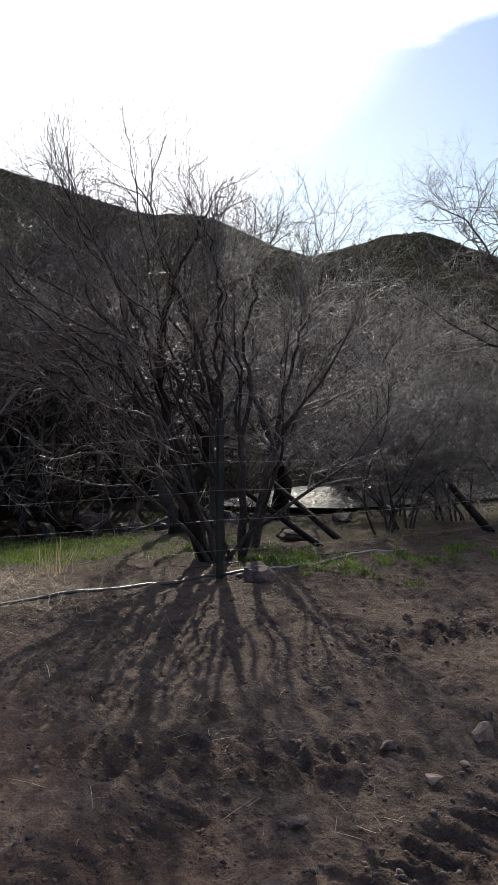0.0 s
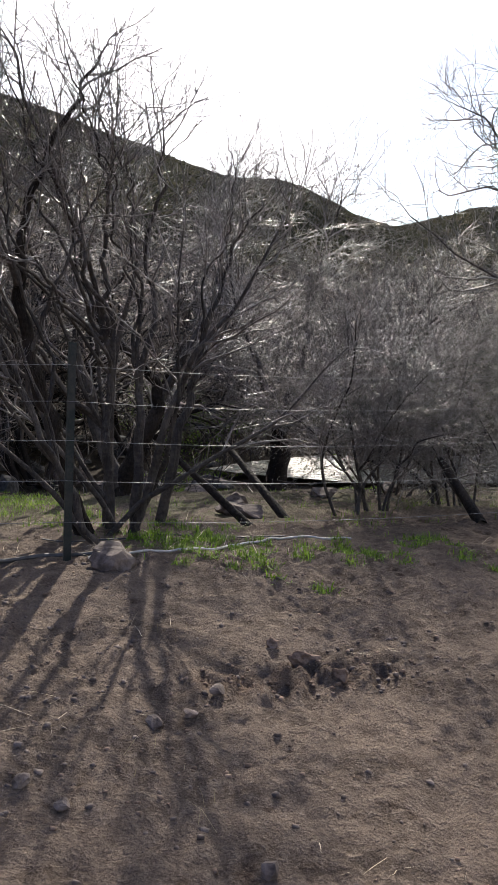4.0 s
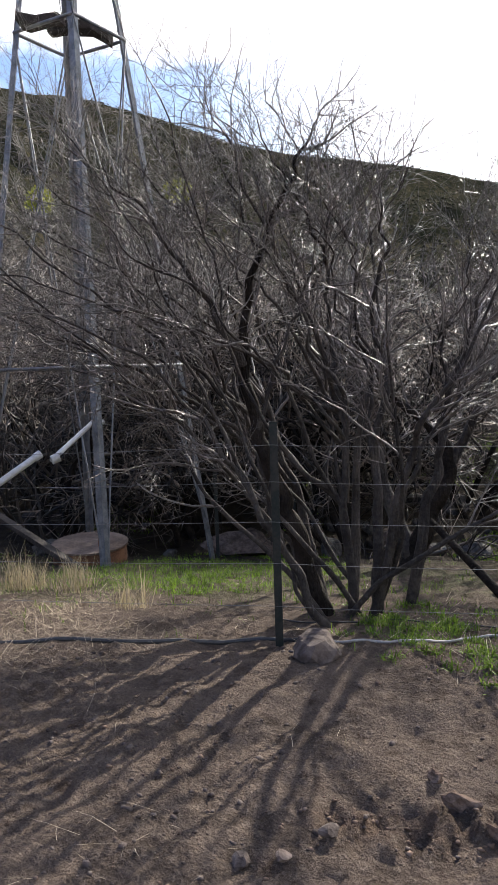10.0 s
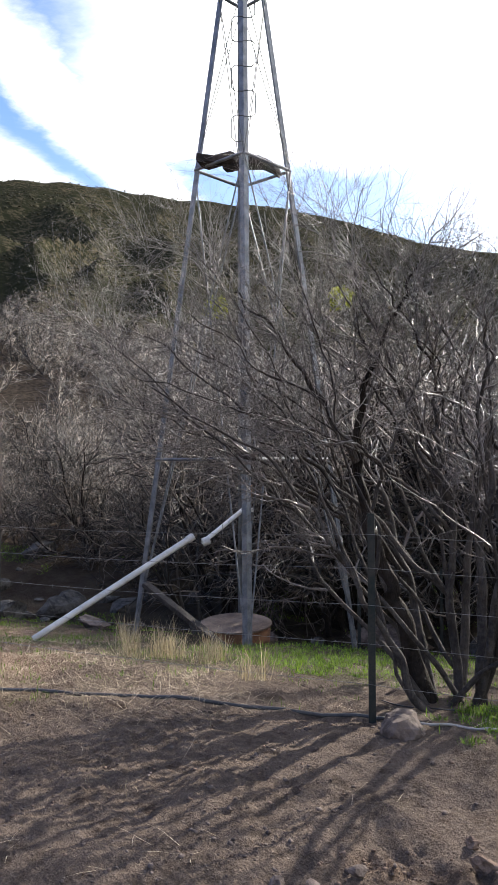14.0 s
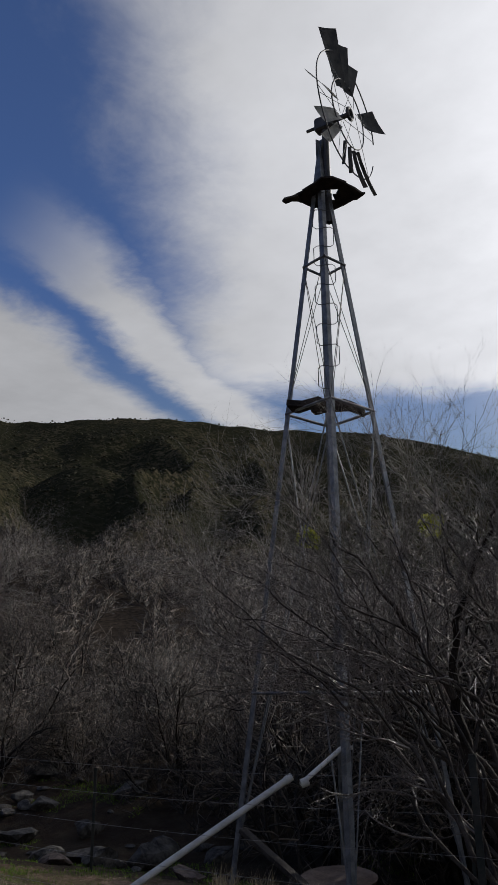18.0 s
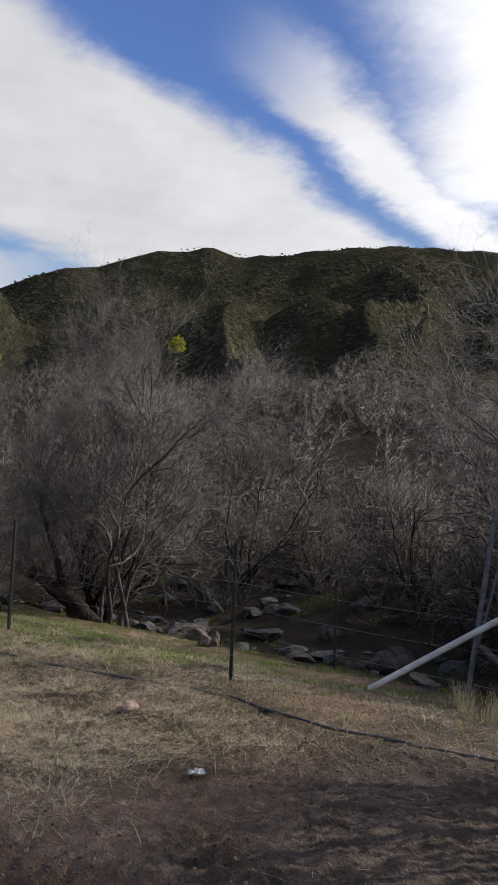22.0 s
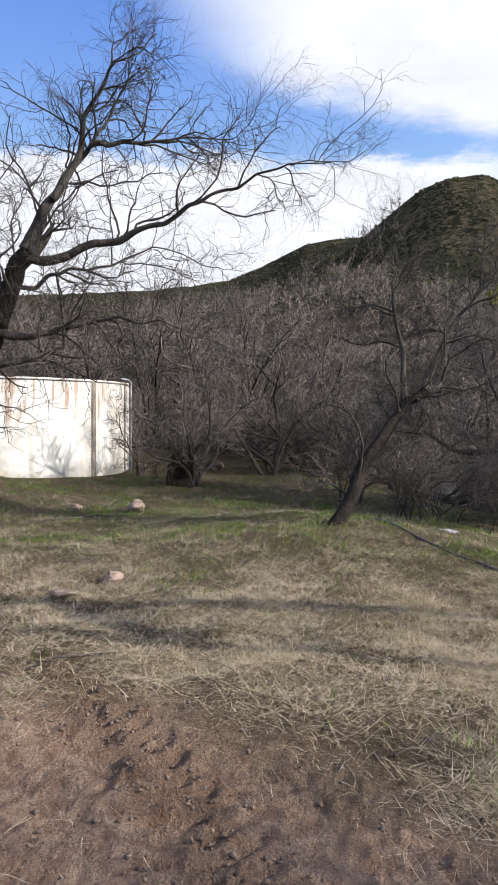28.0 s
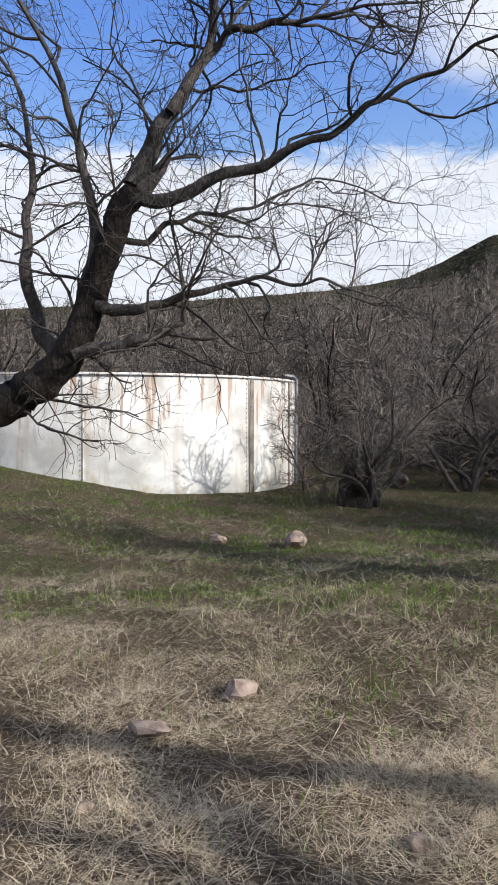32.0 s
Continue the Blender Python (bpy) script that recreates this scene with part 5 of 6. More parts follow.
for a, r0, r1, w0, w1, tw, b in ((2.04, 0.48, 1.45, 0.22, 0.44, -0.35, 0), (1.74, 0.48, 1.32, 0.22, 0.42, -0.35, 0), (1.43, 0.48, 1.18, 0.22, 0.42, -0.35, 0), (0.42, 0.6, 1.08, 0.3, 0.5, -0.3, 0.15), (4.75, 0.62, 1.12, 0.06, 0.08, 1.2, 0), (4.5, 0.6, 1.15, 0.07, 0.05, 1.3, 0.0), (5.0, 0.62, 1.3, 0.06, 0.08, 1.2, 0.1), (5.3, 0.62, 1.4, 0.06, 0.06, 1.2, 0.1)):
    sail(a, r0, r1, w0, w1, tw, DARKSTEEL, b)
PALESTEEL = two_tone("pale_sun_bleached_sheet", (0.35, 0.34, 0.31), (0.6, 0.58, 0.54), 6.0, 0.6, 0.2, 0.2, 40, 0.004).m
for a, r0, r1, w0, w1, tw, b in ((3.1, 0.5, 1.1, 0.3, 0.48, 0.6, -0.1), (3.7, 0.42, 1.0, 0.22, 0.34, 0.4, -0.1), (4.05, 0.5, 1.1, 0.12, 0.2, 0.5, -0.1)):
    sail(a, r0, r1, w0, w1, tw, PALESTEEL, b, "bent pale sheet-metal sail")
# ---- well drum, pipes and plank under the tower ----
DX, DY = -4.67, 9.43
drum = thing("well_drum", (DX, DY, gz(DX, DY)), "rusty steel well casing with a sloping sheet lid", "drum")
rim = -0.5 - drum.location.z
bm = bmesh.new()
bmesh.ops.create_cone(bm, cap_ends=True, segments=40, radius1=0.44, radius2=0.44, depth=rim + 0.1, matrix=Matrix.Translation((0, 0, (rim - 0.1) / 2)))
bmesh.ops.bevel(bm, geom=[e for e in bm.edges if abs(e.verts[0].co.z - e.verts[1].co.z) < 1e-4], offset=0.012, segments=2, affect="EDGES")
part("casing", bm, RUST, drum, smooth=False)
bm = bmesh.new()
bmesh.ops.create_cone(bm, cap_ends=True, segments=40, radius1=0.46, radius2=0.46, depth=0.02, matrix=Matrix.Translation((0, 0, rim + 0.04)) @ pose(0, 0, 0, 4, 3, 0))
part("lid", bm, two_tone("brown_lid_sheet", (0.07, 0.046, 0.035), (0.19, 0.14, 0.112), 3.0, 0.7, 0.1, 0.3, 30).m, drum, "dented sheet lid stained brown")
riser = thing("riser_pipe", (-4.45, 9.4, gz(-4.45, 9.4)), "upright rusty orange well pipe", "pipe")
tube_object("pipe", [rod((0, 0, -0.05), (0.02, 0.02, 2.0), 0.045)], 12, two_tone("orange_rust", (0.16, 0.06, 0.02), (0.36, 0.16, 0.06), 5.0, 0.9, 0.0, 0.4, 50, 0.004).m, riser)


def pipe_run(name, pts, r, mat, label, sides=10):
    base = np.array((pts[0][0], pts[0][1], pts[0][2]))
    t = thing(name, base, label, "pipe")
    P3 = np.array(pts, float) - base
    tube_object("pipe", [(P3, np.full(len(P3), r))], sides, mat, t)
    return t, base


P_LOW, P_MID, P_HIGH = np.array((-5.0, 6.72, -0.42)), np.array((-4.37, 8.43, 0.73)), np.array((-4.3, 9.2, 1.02))
P_LOW[2] = gz(P_LOW[0], P_LOW[1]) + 0.03
t, b = pipe_run("delivery_pipe", [P_LOW, P_MID], 0.036, PVC, "long white plastic delivery pipe propped on a slant")
tube_object("collar", [rod(P_MID - b - (P_MID - P_LOW) * 0.03, P_MID - b + (P_MID - P_LOW) * 0.01, 0.046)], 12, PVC, t)
t, b = pipe_run("upper_pipe", [P_MID + np.array((0.12, 0.06, -0.06)), P_HIGH, P_HIGH + np.array((0.1, 0.08, 0.0))], 0.028, PVC, "short white plastic pipe leading to the tower")
tube_object("elbow", [rod((0, 0, 0), (0.05, 0.07, 0.03), 0.05)], 12, PVC, t)
plank = thing("plank", (-4.9, 7.9, gz(-4.9, 7.9)), "weathered plank leaning under the tower, darkened for shade", "plank")
p0, p1 = Vector((-5.1, 8.3, 0.12)), Vector((-3.6, 8.74, -0.78))
bm = bm_box((p1 - p0).length, 0.13, 0.05, 0.006)
# the wood is coloured dark to stand for the shade below the tower
ob = part("board", bm, two_tone("shaded_plank_wood", (0.02, 0.017, 0.016), (0.065, 0.055, 0.048), 5.0, 0.9, 0.0, 0.5, 40, 0.006).m, plank)
ob.matrix_world = Matrix.Translation((p0 + p1) / 2) @ (p1 - p0).to_track_quat("X", "Z").to_matrix().to_4x4()

# hoses along the foot of the fence
def laid(pts, lift):
    out = []
    n = len(pts)
    t = np.linspace(0, n - 1, 8 * (n - 1) + 1)
    a = np.array(pts, float)
    xs, ys = np.interp(t, np.arange(n), a[:, 0]), np.interp(t, np.arange(n), a[:, 1])
    ker = np.array((0.25, 0.5, 0.25))
    for _ in range(3):
        xs[1:-1], ys[1:-1] = np.convolve(xs, ker, "valid"), np.convolve(ys, ker, "valid")
    zs = np.array([gz(x, y) for x, y in zip(xs, ys)])
    zs[1:-1] = np.convolve(zs, ker, "valid")
    return np.stack([xs, ys, zs + lift], 1)


h1 = laid([(-9.6, 0.4), (-7.4, 1.45), (-6.2, 2.45), (-5.2, 3.3), (-3.9, 4.3), (-2.9, 4.75), (-1.84, 5.4), (-1.21, 5.8), (-0.36, 6.42), (0.05, 6.5)], 0.006)
pipe_run("hose", [tuple(p) for p in h1], 0.015, HOSE, "black polythene water hose lying along the fence", 8)
h2 = laid([(-0.1, 6.36), (0.15, 6.47), (0.43, 6.62), (0.7, 6.95), (0.95, 7.15), (1.08, 7.3), (1.5, 7.42)], 0.008)
pipe_run("white_hose", [tuple(p) for p in h2], 0.008, two_tone("grey_plastic_pipe", (0.22, 0.21, 0.2), (0.42, 0.41, 0.39), 4.0, 0.5, 0.0, 0.1, 50, 0.002, 0.5).m, "pale plastic pipe lying in the grass", 8)
h3 = laid([(-0.6, 6.95), (-0.2, 7.0), (0.17, 7.08), (0.57, 7.26), (1.04, 7.33)], 0.006)
pipe_run("thin_hose", [tuple(p) for p in h3], 0.005, HOSE, "thin dull water line lying in the weeds", 6)

# ---- fence wires ----
WIRE = two_tone("old_fence_wire", (0.14, 0.135, 0.13), (0.3, 0.29, 0.28), 6.0, 0.45, 0.7, 0.0, 60).m
LINE = [(5.6, 8.1), (2.55, 7.3), (-0.24, 6.32), (-4.58, 4.88), (-7.2, 3.0)]
fence = thing("wire_fence", (LINE[2][0], LINE[2][1], gz(*LINE[2])), "five strands of slack barbed wire", "wire")
fo = np.array(fence.location)
barb_rng = random.Random(2)
for hgt in (0.24, 0.49, 0.73, 0.96, 1.17):
    pts = []
    for i in range(len(LINE) - 1):
        a, bb = LINE[i], LINE[i + 1]
        za, zb2 = gz(*a) + hgt, gz(*bb) + hgt
        for j in range(10):
            f = j / 10
            pts.append((a[0] + (bb[0] - a[0]) * f, a[1] + (bb[1] - a[1]) * f, za + (zb2 - za) * f - 0.05 * 4 * f * (1 - f) * (0.5 + hgt * 0.4)))
    pts = np.array(pts) - fo
    lines = [(pts, np.full(len(pts), 0.0016))]
    strand = tube_object("strand", lines, 4, WIRE, fence)
    barbs = []
    seg = np.linalg.norm(np.diff(pts, axis=0), axis=1)
    for i in range(len(seg)):
        for q in range(int(seg[i] / 0.13)):
            p = pts[i] + (pts[i + 1] - pts[i]) * ((q + 0.5) / max(1, int(seg[i] / 0.13)))
            d = np.array([barb_rng.gauss(0, 1), barb_rng.gauss(0, 1), barb_rng.gauss(0, 1)])
            d *= 0.016 / np.linalg.norm(d)
            barbs.append((np.array((p - d, p + d)), np.array((0.0014, 0.001))))
    tagged(tube_object("barbs", barbs, 3, WIRE, strand), kind="stuff")
wp = thing("wooden_post", (2.55, 7.3, gz(2.55, 7.3)), "stout dark weathered wooden fence post", "post", "fence posts")
bm = bmesh.new()
bmesh.ops.create_cone(bm, cap_ends=True, segments=12, radius1=0.055, radius2=0.05, depth=1.55, matrix=Matrix.Translation((0, 0, 0.68)))
bmesh.ops.subdivide_edges(bm, edges=[e for e in bm.edges if abs(e.verts[0].co.z - e.verts[1].co.z) > 1], cuts=8)
for v in bm.verts:
    v.co.x += 0.008 * noise.noise(v.co * 4)
    v.co.y += 0.008 * noise.noise(v.co * 4 + Vector((5, 0, 0)))
part("post", bm, WOOD, wp)

# ---- water tank details ----
def tank_pt(deg, z, off=0.0):
    a = radians(deg)
    return np.array(((TR + off) * math.cos(a), (TR + off) * math.sin(a), z))


STRAP = two_tone("brown_stained_steel", (0.1, 0.085, 0.07), (0.26, 0.22, 0.18), 3.0, 0.8, 0.1, 0.3, 30, 0.004).m
face = math.degrees(math.atan2(1.07 - TY, -1.45 - TX))          # bearing of the end of the walk from the tank
pts = np.array([tank_pt(i * 3.75, zt - 0.03, 0.02) for i in range(97)])
tube_object("top_rim", [(pts, np.full(97, 0.013))], 6, WHITE, tank)
for k_i, off in enumerate((-68, -7, 38, 100, 142, 184, 226)):
    lines = [rod(tank_pt(face + off, zb, 0.006), tank_pt(face + off, zt, 0.006), 0.008)]
    seam = tube_object("seam", lines, 6, WHITE, tank)
    riv = bmesh.new()
    for i in range(26):
        bmesh.ops.create_uvsphere(riv, u_segments=6, v_segments=4, radius=0.011, matrix=Matrix.Translation(tank_pt(face + off - 0.7, zb + 0.05 + i * (zt - zb - 0.1) / 25, 0.004)))
    part("rivet_row", riv, RUST, seam, "row of rusty bolt heads")
for off in (39.2, 61.0):
    bm = plank_shape([(0, -0.045), (zt - zb - 0.02, -0.04), (zt - zb - 0.02, 0.045), (0, 0.05)], 0.012)
    ob = part("strap", bm, STRAP, tank, "brown-stained steel strap")
    a = radians(face + off)
    ob.matrix_local = Matrix.Translation(tank_pt(face + off, zb, 0.004)) @ Matrix(((0, -math.sin(a), math.cos(a), 0), (0, math.cos(a), math.sin(a), 0), (1, 0, 0, 0), (0, 0, 0, 1)))
pp = [tank_pt(face + 66, zb + 0.1, 0.06), tank_pt(face + 66, zt + 0.02, 0.06), tank_pt(face + 66.6, zt + 0.07, 0.0), tank_pt(face + 60, zt + 0.07, -0.1)]
tube_object("inlet_pipe", [(np.array(pp), np.full(4, 0.03))], 8, STEEL, tank)

# ---- loose rocks ----
CLOD = two_tone("dry_clod", (0.1, 0.068, 0.05), (0.24, 0.17, 0.128), 9.0, 0.95, 0.0, 0.3, 60, 0.004, 0.1, True).m
STONES = ((1.1, 3.55, 0.06, 0.05, 0.05), (1.18, 3.72, 0.035, 0.03, 0.03), (0.64, 3.42, 0.055, 0.04, 0.03), (0.78, 3.18, 0.06, 0.045, 0.025), (0.9, 4.72, 0.05, 0.04, 0.025), (0.71, 4.48, 0.05, 0.035, 0.025), (0.83, 4.54, 0.045, 0.035, 0.02), (0.4, 4.0, 0.04, 0.03, 0.025), (0.55, 3.95, 0.035, 0.03, 0.02), (0.95, 3.3, 0.03, 0.025, 0.02),
          (-5.37, -1.06, 0.15, 0.1, 0.08), (-4.69, -1.2, 0.13, 0.09, 0.06), (-9.5, -2.57, 0.13, 0.12, 0.15), (-9.2, -3.35, 0.12, 0.1, 0.09), (-4.0, -1.05, 0.045, 0.04, 0.03), (-3.25, 3.55, 0.11, 0.07, 0.06), (-0.9, 2.2, 0.05, 0.04, 0.03), (0.1, 2.5, 0.06, 0.05, 0.035), (-0.1, 2.3, 0.05, 0.03, 0.025), (-4.3, 0.2, 0.06, 0.05, 0.04), (0.2, 2.85, 0.045, 0.04, 0.03))
for i, (x, y, sx, sy, sz) in enumerate(STONES):
    far = x < -3
    rock(x, y, sx, sy, sz, 100 + i, PALEROCK if far or i % 3 == 0 else ROCK, "pale pinkish stone lying in the dry grass" if far else "small angular stone on the bare earth", 0.35)
for x, y, sx, sz, sd in ((1.22, 5.12, 0.085, 0.035, 1), (1.08, 5.25, 0.05, 0.025, 2), (1.38, 5.0, 0.045, 0.025, 3)):
    bm = bm_rock(random.Random(sd), sx * 0.8, sx * 0.65, sz * 1.3, 3, 0.45)
    ob = part("clod", bm, CLOD)
    ob.matrix_world = Matrix.Translation((x, y, gz(x, y) + sz * 0.3))
    tagged(ob, "crumbling dark clod of dried earth", "clod", "clods of earth")
BED = ((-4.97, 13.2, 0.9, 0.6, 0.3), (-2.1, 13.9, 0.6, 0.4, 0.28), (0.45, 9.1, 0.2, 0.15, 0.12), (0.62, 8.7, 0.25, 0.2, 0.1), (-0.3, 12.2, 0.4, 0.3, 0.2), (1.3, 11.0, 0.45, 0.3, 0.15), (-9.6, 6.5, 0.2, 0.16, 0.18), (-9.2, 6.2, 0.14, 0.1, 0.12), (-7.6, 9.2, 0.7, 0.5, 0.25), (-10.6, 8.6, 0.6, 0.5, 0.3), (-14.5, 7.8, 0.8, 0.5, 0.4), (-18.5, 5.2, 0.9, 0.6, 0.4), (-20.5, 2.7, 0.8, 0.6, 0.45), (-22.5, 3.6, 0.9, 0.7, 0.5), (-24.0, 2.0, 0.7, 0.6, 0.4), (-12.0, 7.0, 0.5, 0.4, 0.3), (-3.0, 15.0, 0.6, 0.5, 0.35), (-1.9, 18.5, 0.9, 0.6, 0.45), (-2.6, 20.5, 1.0, 0.7, 0.5), (3.2, 13.2, 0.5, 0.35, 0.2), (2.2, 12.4, 0.35, 0.3, 0.15), (-8.3, 10.5, 0.5, 0.4, 0.25), (-6.2, 11.7, 0.45, 0.35, 0.25), (-15.6, -3.2, 0.22, 0.18, 0.18))
rng = random.Random(91)
GREYROCK = two_tone("grey_stream_rock", (0.03, 0.028, 0.027), (0.115, 0.108, 0.1), 5.0, 0.9, 0.0, 0.8, 16, 0.03).m
BED += ((-16.0, 2.5, 0.9, 0.6, 0.45), (-16.6, 1.5, 0.8, 0.6, 0.4), (-15.8, 3.5, 0.7, 0.5, 0.35), (-16.9, 3.0, 1.0, 0.7, 0.55))
while len(BED) < 92:
    u, s = rng.uniform(-28, 4), rng.uniform(6.4, 11.6)
    x, y = 1.0 + u * 0.911 - s * 0.414, 7.2 + u * 0.414 + s * 0.911
    w = 0.1 + 0.4 * rng.random() ** 2
    BED += ((x, y, w, w * rng.uniform(0.6, 0.9), w * rng.uniform(0.4, 0.7)),)
while len(BED) < 140:
    a, d = radians(rng.uniform(57, 78)), rng.uniform(15.5, 26)
    x, y = CX - math.sin(a) * d, CY + math.cos(a) * d
    w = 0.14 + 0.55 * rng.random() ** 2
    BED += ((x, y, w, w * rng.uniform(0.6, 0.9), w * rng.uniform(0.35, 0.6)),)
for i, (x, y, sx, sy, sz) in enumerate(BED):
    sx, sy, sz = (c * (1.0 if i in (0, 2, 3, 6, 7, 23) or i > 23 else 0.55) for c in (sx, sy, sz))
    rock(x, y, sx, sy, sz, 200 + i, GREYROCK if i > 23 else ROCK, "grey boulder in the rocky stream bed", 0.4, 3 if i < 24 else 2)


def pebbles(name, count, lo, hi, power, low, gain, mat, label, seed):
    """Angular grains over the bare earth, thicker where it is churned."""
    rs = np.random.RandomState(seed)
    bm = bmesh.new()
    bmesh.ops.create_cone(bm, cap_ends=True, segments=5, radius1=1.0, radius2=0.6, depth=1.3)
    bmesh.ops.triangulate(bm, faces=bm.faces[:])
    base = np.array([v.co[:] for v in bm.verts])
    tri = np.array([[v.index for v in f.verts] for f in bm.faces])
    bm.free()
    x, y = rs.uniform(-3.5, 3.2, count * 12), rs.uniform(-1.5, 6.4, count * 12)
    keep = (stream_side(x, y) < -0.4) & (rs.random_sample(len(x)) < low * (0.4 + np.clip(vnoise(x * 1.3, y * 1.3, 33) * 3, 0, 1.6)) + gain * churn_many(x, y))
    x, y = x[keep][:count], y[keep][:count]
    n = len(x)
    s = lo + (hi - lo) * rs.random_sample(n) ** power
    size = np.stack([s, s * rs.uniform(0.5, 1, n), s * rs.uniform(0.3, 0.65, n)], 1)
    V = base[None] * (1 + rs.uniform(-0.45, 0.45, (n, len(base), 1))) * size[:, None, :] + np.stack([x, y, gz_many(x, y) + s * 0.2], 1)[:, None, :]
    F = (tri[None] + (np.arange(n) * len(base))[:, None, None]).reshape(-1, 3)
    ob = mesh_object(name, V.reshape(-1, 3), [F], mat)
    tagged(ob, label, name, kind="stuff")


pebbles("pebbles", 9000, 0.002, 0.02, 5, 0.35, 1.0, ROCK, "scattered grit and small pebbles on the earth", 31)
pebbles("crumbs", 7000, 0.003, 0.016, 4, 0.08, 1.0, CLOD, "crumbs and small clods of churned earth", 32)


# ---- grass ----
def blade_material(name, a, b, rough=0.7, through_it=0.35):
    """Thin blades that differ one by one and let some light through."""
    k = material(name, rough)
    col = k.mix(k.n("ShaderNodeNewGeometry").outputs["Random Per Island"], a, b)
    k.put(k.bsdf, "Base_Color", col)
    k.put(k.bsdf, "Specular_IOR_Level", 0.3)
    thin = k.n("ShaderNodeBsdfTranslucent", Color=col)
    both = k.n("ShaderNodeMixShader", Fac=through_it)
    k.t.links.new(k.bsdf.outputs[0], both.inputs[1])
    k.t.links.new(thin.outputs[0], both.inputs[2])
    k.t.links.new(both.outputs[0], k.t.nodes["Material Output"].inputs[0])
    return k.m


STRAW = blade_material("dry_straw", (0.24, 0.185, 0.12), (0.86, 0.73, 0.53))
GRASS = blade_material("green_grass_blade", (0.05, 0.09, 0.012), (0.22, 0.34, 0.04), 0.6, 0.5)
DRYGRASS = blade_material("yellow_dry_grass", (0.2, 0.16, 0.09), (0.5, 0.42, 0.27))


def blades(name, spots, mat, label, category, el, ln, wd, seed, droop=0.6):
    """Bent tapering blades at the given places; el: degrees over the ground."""
    rs = np.random.RandomState(seed)
    p0 = np.array(spots)
    n = len(p0)
    a = rs.uniform(0, 2 * math.pi, n)
    e = np.radians(rs.uniform(el[0], el[1], n))
    L = ln[0] + (ln[1] - ln[0]) * rs.random_sample(n) ** 1.6
    w = rs.uniform(wd[0], wd[1], n)
    d1 = np.stack([np.cos(a) * np.cos(e), np.sin(a) * np.cos(e), np.sin(e)], 1)
    a2 = a + rs.normal(0, 0.16, n)
    e2 = e - droop * rs.random_sample(n)
    d2 = np.stack([np.cos(a2) * np.cos(e2), np.sin(a2) * np.cos(e2), np.sin(e2)], 1)
    o = np.stack([-np.sin(a), np.cos(a), 0 * a], 1) * w[:, None]
    p1 = p0 + d1 * (L * 0.55)[:, None]
    p2 = p1 + d2 * (L * 0.45)[:, None]
    V = np.stack([p0 - o, p0 + o, p1 + o * 0.8, p1 - o * 0.8, p2], 1).reshape(-1, 3)
    b = np.arange(n) * 5
    quad = np.stack([b, b + 1, b + 2, b + 3], 1)
    tri = np.stack([b + 3, b + 2, b + 4], 1)
    ob = mesh_object(name, V, [quad, tri], mat)
    return tagged(ob, label, category, kind="stuff")


def patchy(x, y, scale, off):
    return vnoise(x * scale + off, y * scale - off, int(off) + 40)


def sow(count, accept, seed, per=1, spread=0.05):
    """Places on the ground where accept(x, y) says so, thicker near the walk."""
    rs = np.random.RandomState(seed)
    got, total = [], 0
    while total * per < count:
        n = 40000
        az, d = np.radians(rs.uniform(-24, 150, n)), 1.2 + 13.5 * rs.random_sample(n) ** 1.15
        x, y = np.array((0.6, -0.8, 2.4, -2.6))[rs.randint(0, 4, n)] - np.sin(az) * d, 1.6 + np.cos(az) * d
        keep = rs.random_sample(n) < accept(x, y)
        got.append(np.stack([x[keep], y[keep]], 1))
        total += int(keep.sum())
    xy = np.repeat(np.concatenate(got), per, axis=0)[:count]
    xy = xy + rs.normal(0, spread, xy.shape)
    return np.concatenate([xy, (gz_many(xy[:, 0], xy[:, 1]) - 0.004)[:, None]], 1)


def west_of(x, y):
    return np.minimum(0.55 * y - 2.7 + np.clip((0.6 - y) / 1.2, 0, 1), -1.4) - x


def straw_amount(x, y):
    s = stream_side(x, y)
    w = np.maximum(np.minimum(west_of(x, y), 2.5 - s), 0.45 - np.abs(s + 0.1)) + 1.2 * patchy(x, y, 0.45, 3.0)
    base = np.clip(w, 0.012, 1.0) * (0.2 + 0.8 * np.clip(patchy(x, y, 1.4, 9.0) * 4 + 0.6, 0, 1)) * np.clip(1.15 - 1.3 * churn_many(x, y), 0.1, 1)
    return base * np.where((y > 2.8) & (x > -6), 0.45, 1.0) * np.where((y > 4.6) & (x > -4.6), 0.35, 1.0) * np.where(x > -5.5, 1.0, np.maximum(0.3, 1 + 0.35 * (x + 5.5))) * np.where((s < 2) | (x < -2.2), 1.0, 0.2) * np.where(s > 4, 0.1, 1.0)


def green_amount(x, y):
    s = stream_side(x, y)
    g = np.maximum(np.minimum(s + 0.8, 4.5 - s) * np.where(x < -5, 0.6, 0.1), np.where(s < 2, np.minimum(1.0, (-5.0 - x) * 0.5), 0))
    g = g * np.where(patchy(x, y, 0.9, 5.0) + 0.6 * patchy(x, y, 2.6, 1.0) > np.where(s > -1, 0.12, 0.24), 1.0, 0.1)
    g = np.where((x + 2.7) ** 2 / 2.2 + (y - 9.0) ** 2 / 2.5 < 1, 1.0, g)
    return np.clip(g, 0, 1) + np.where(west_of(x, y) > 0.5, 0.02, 0)


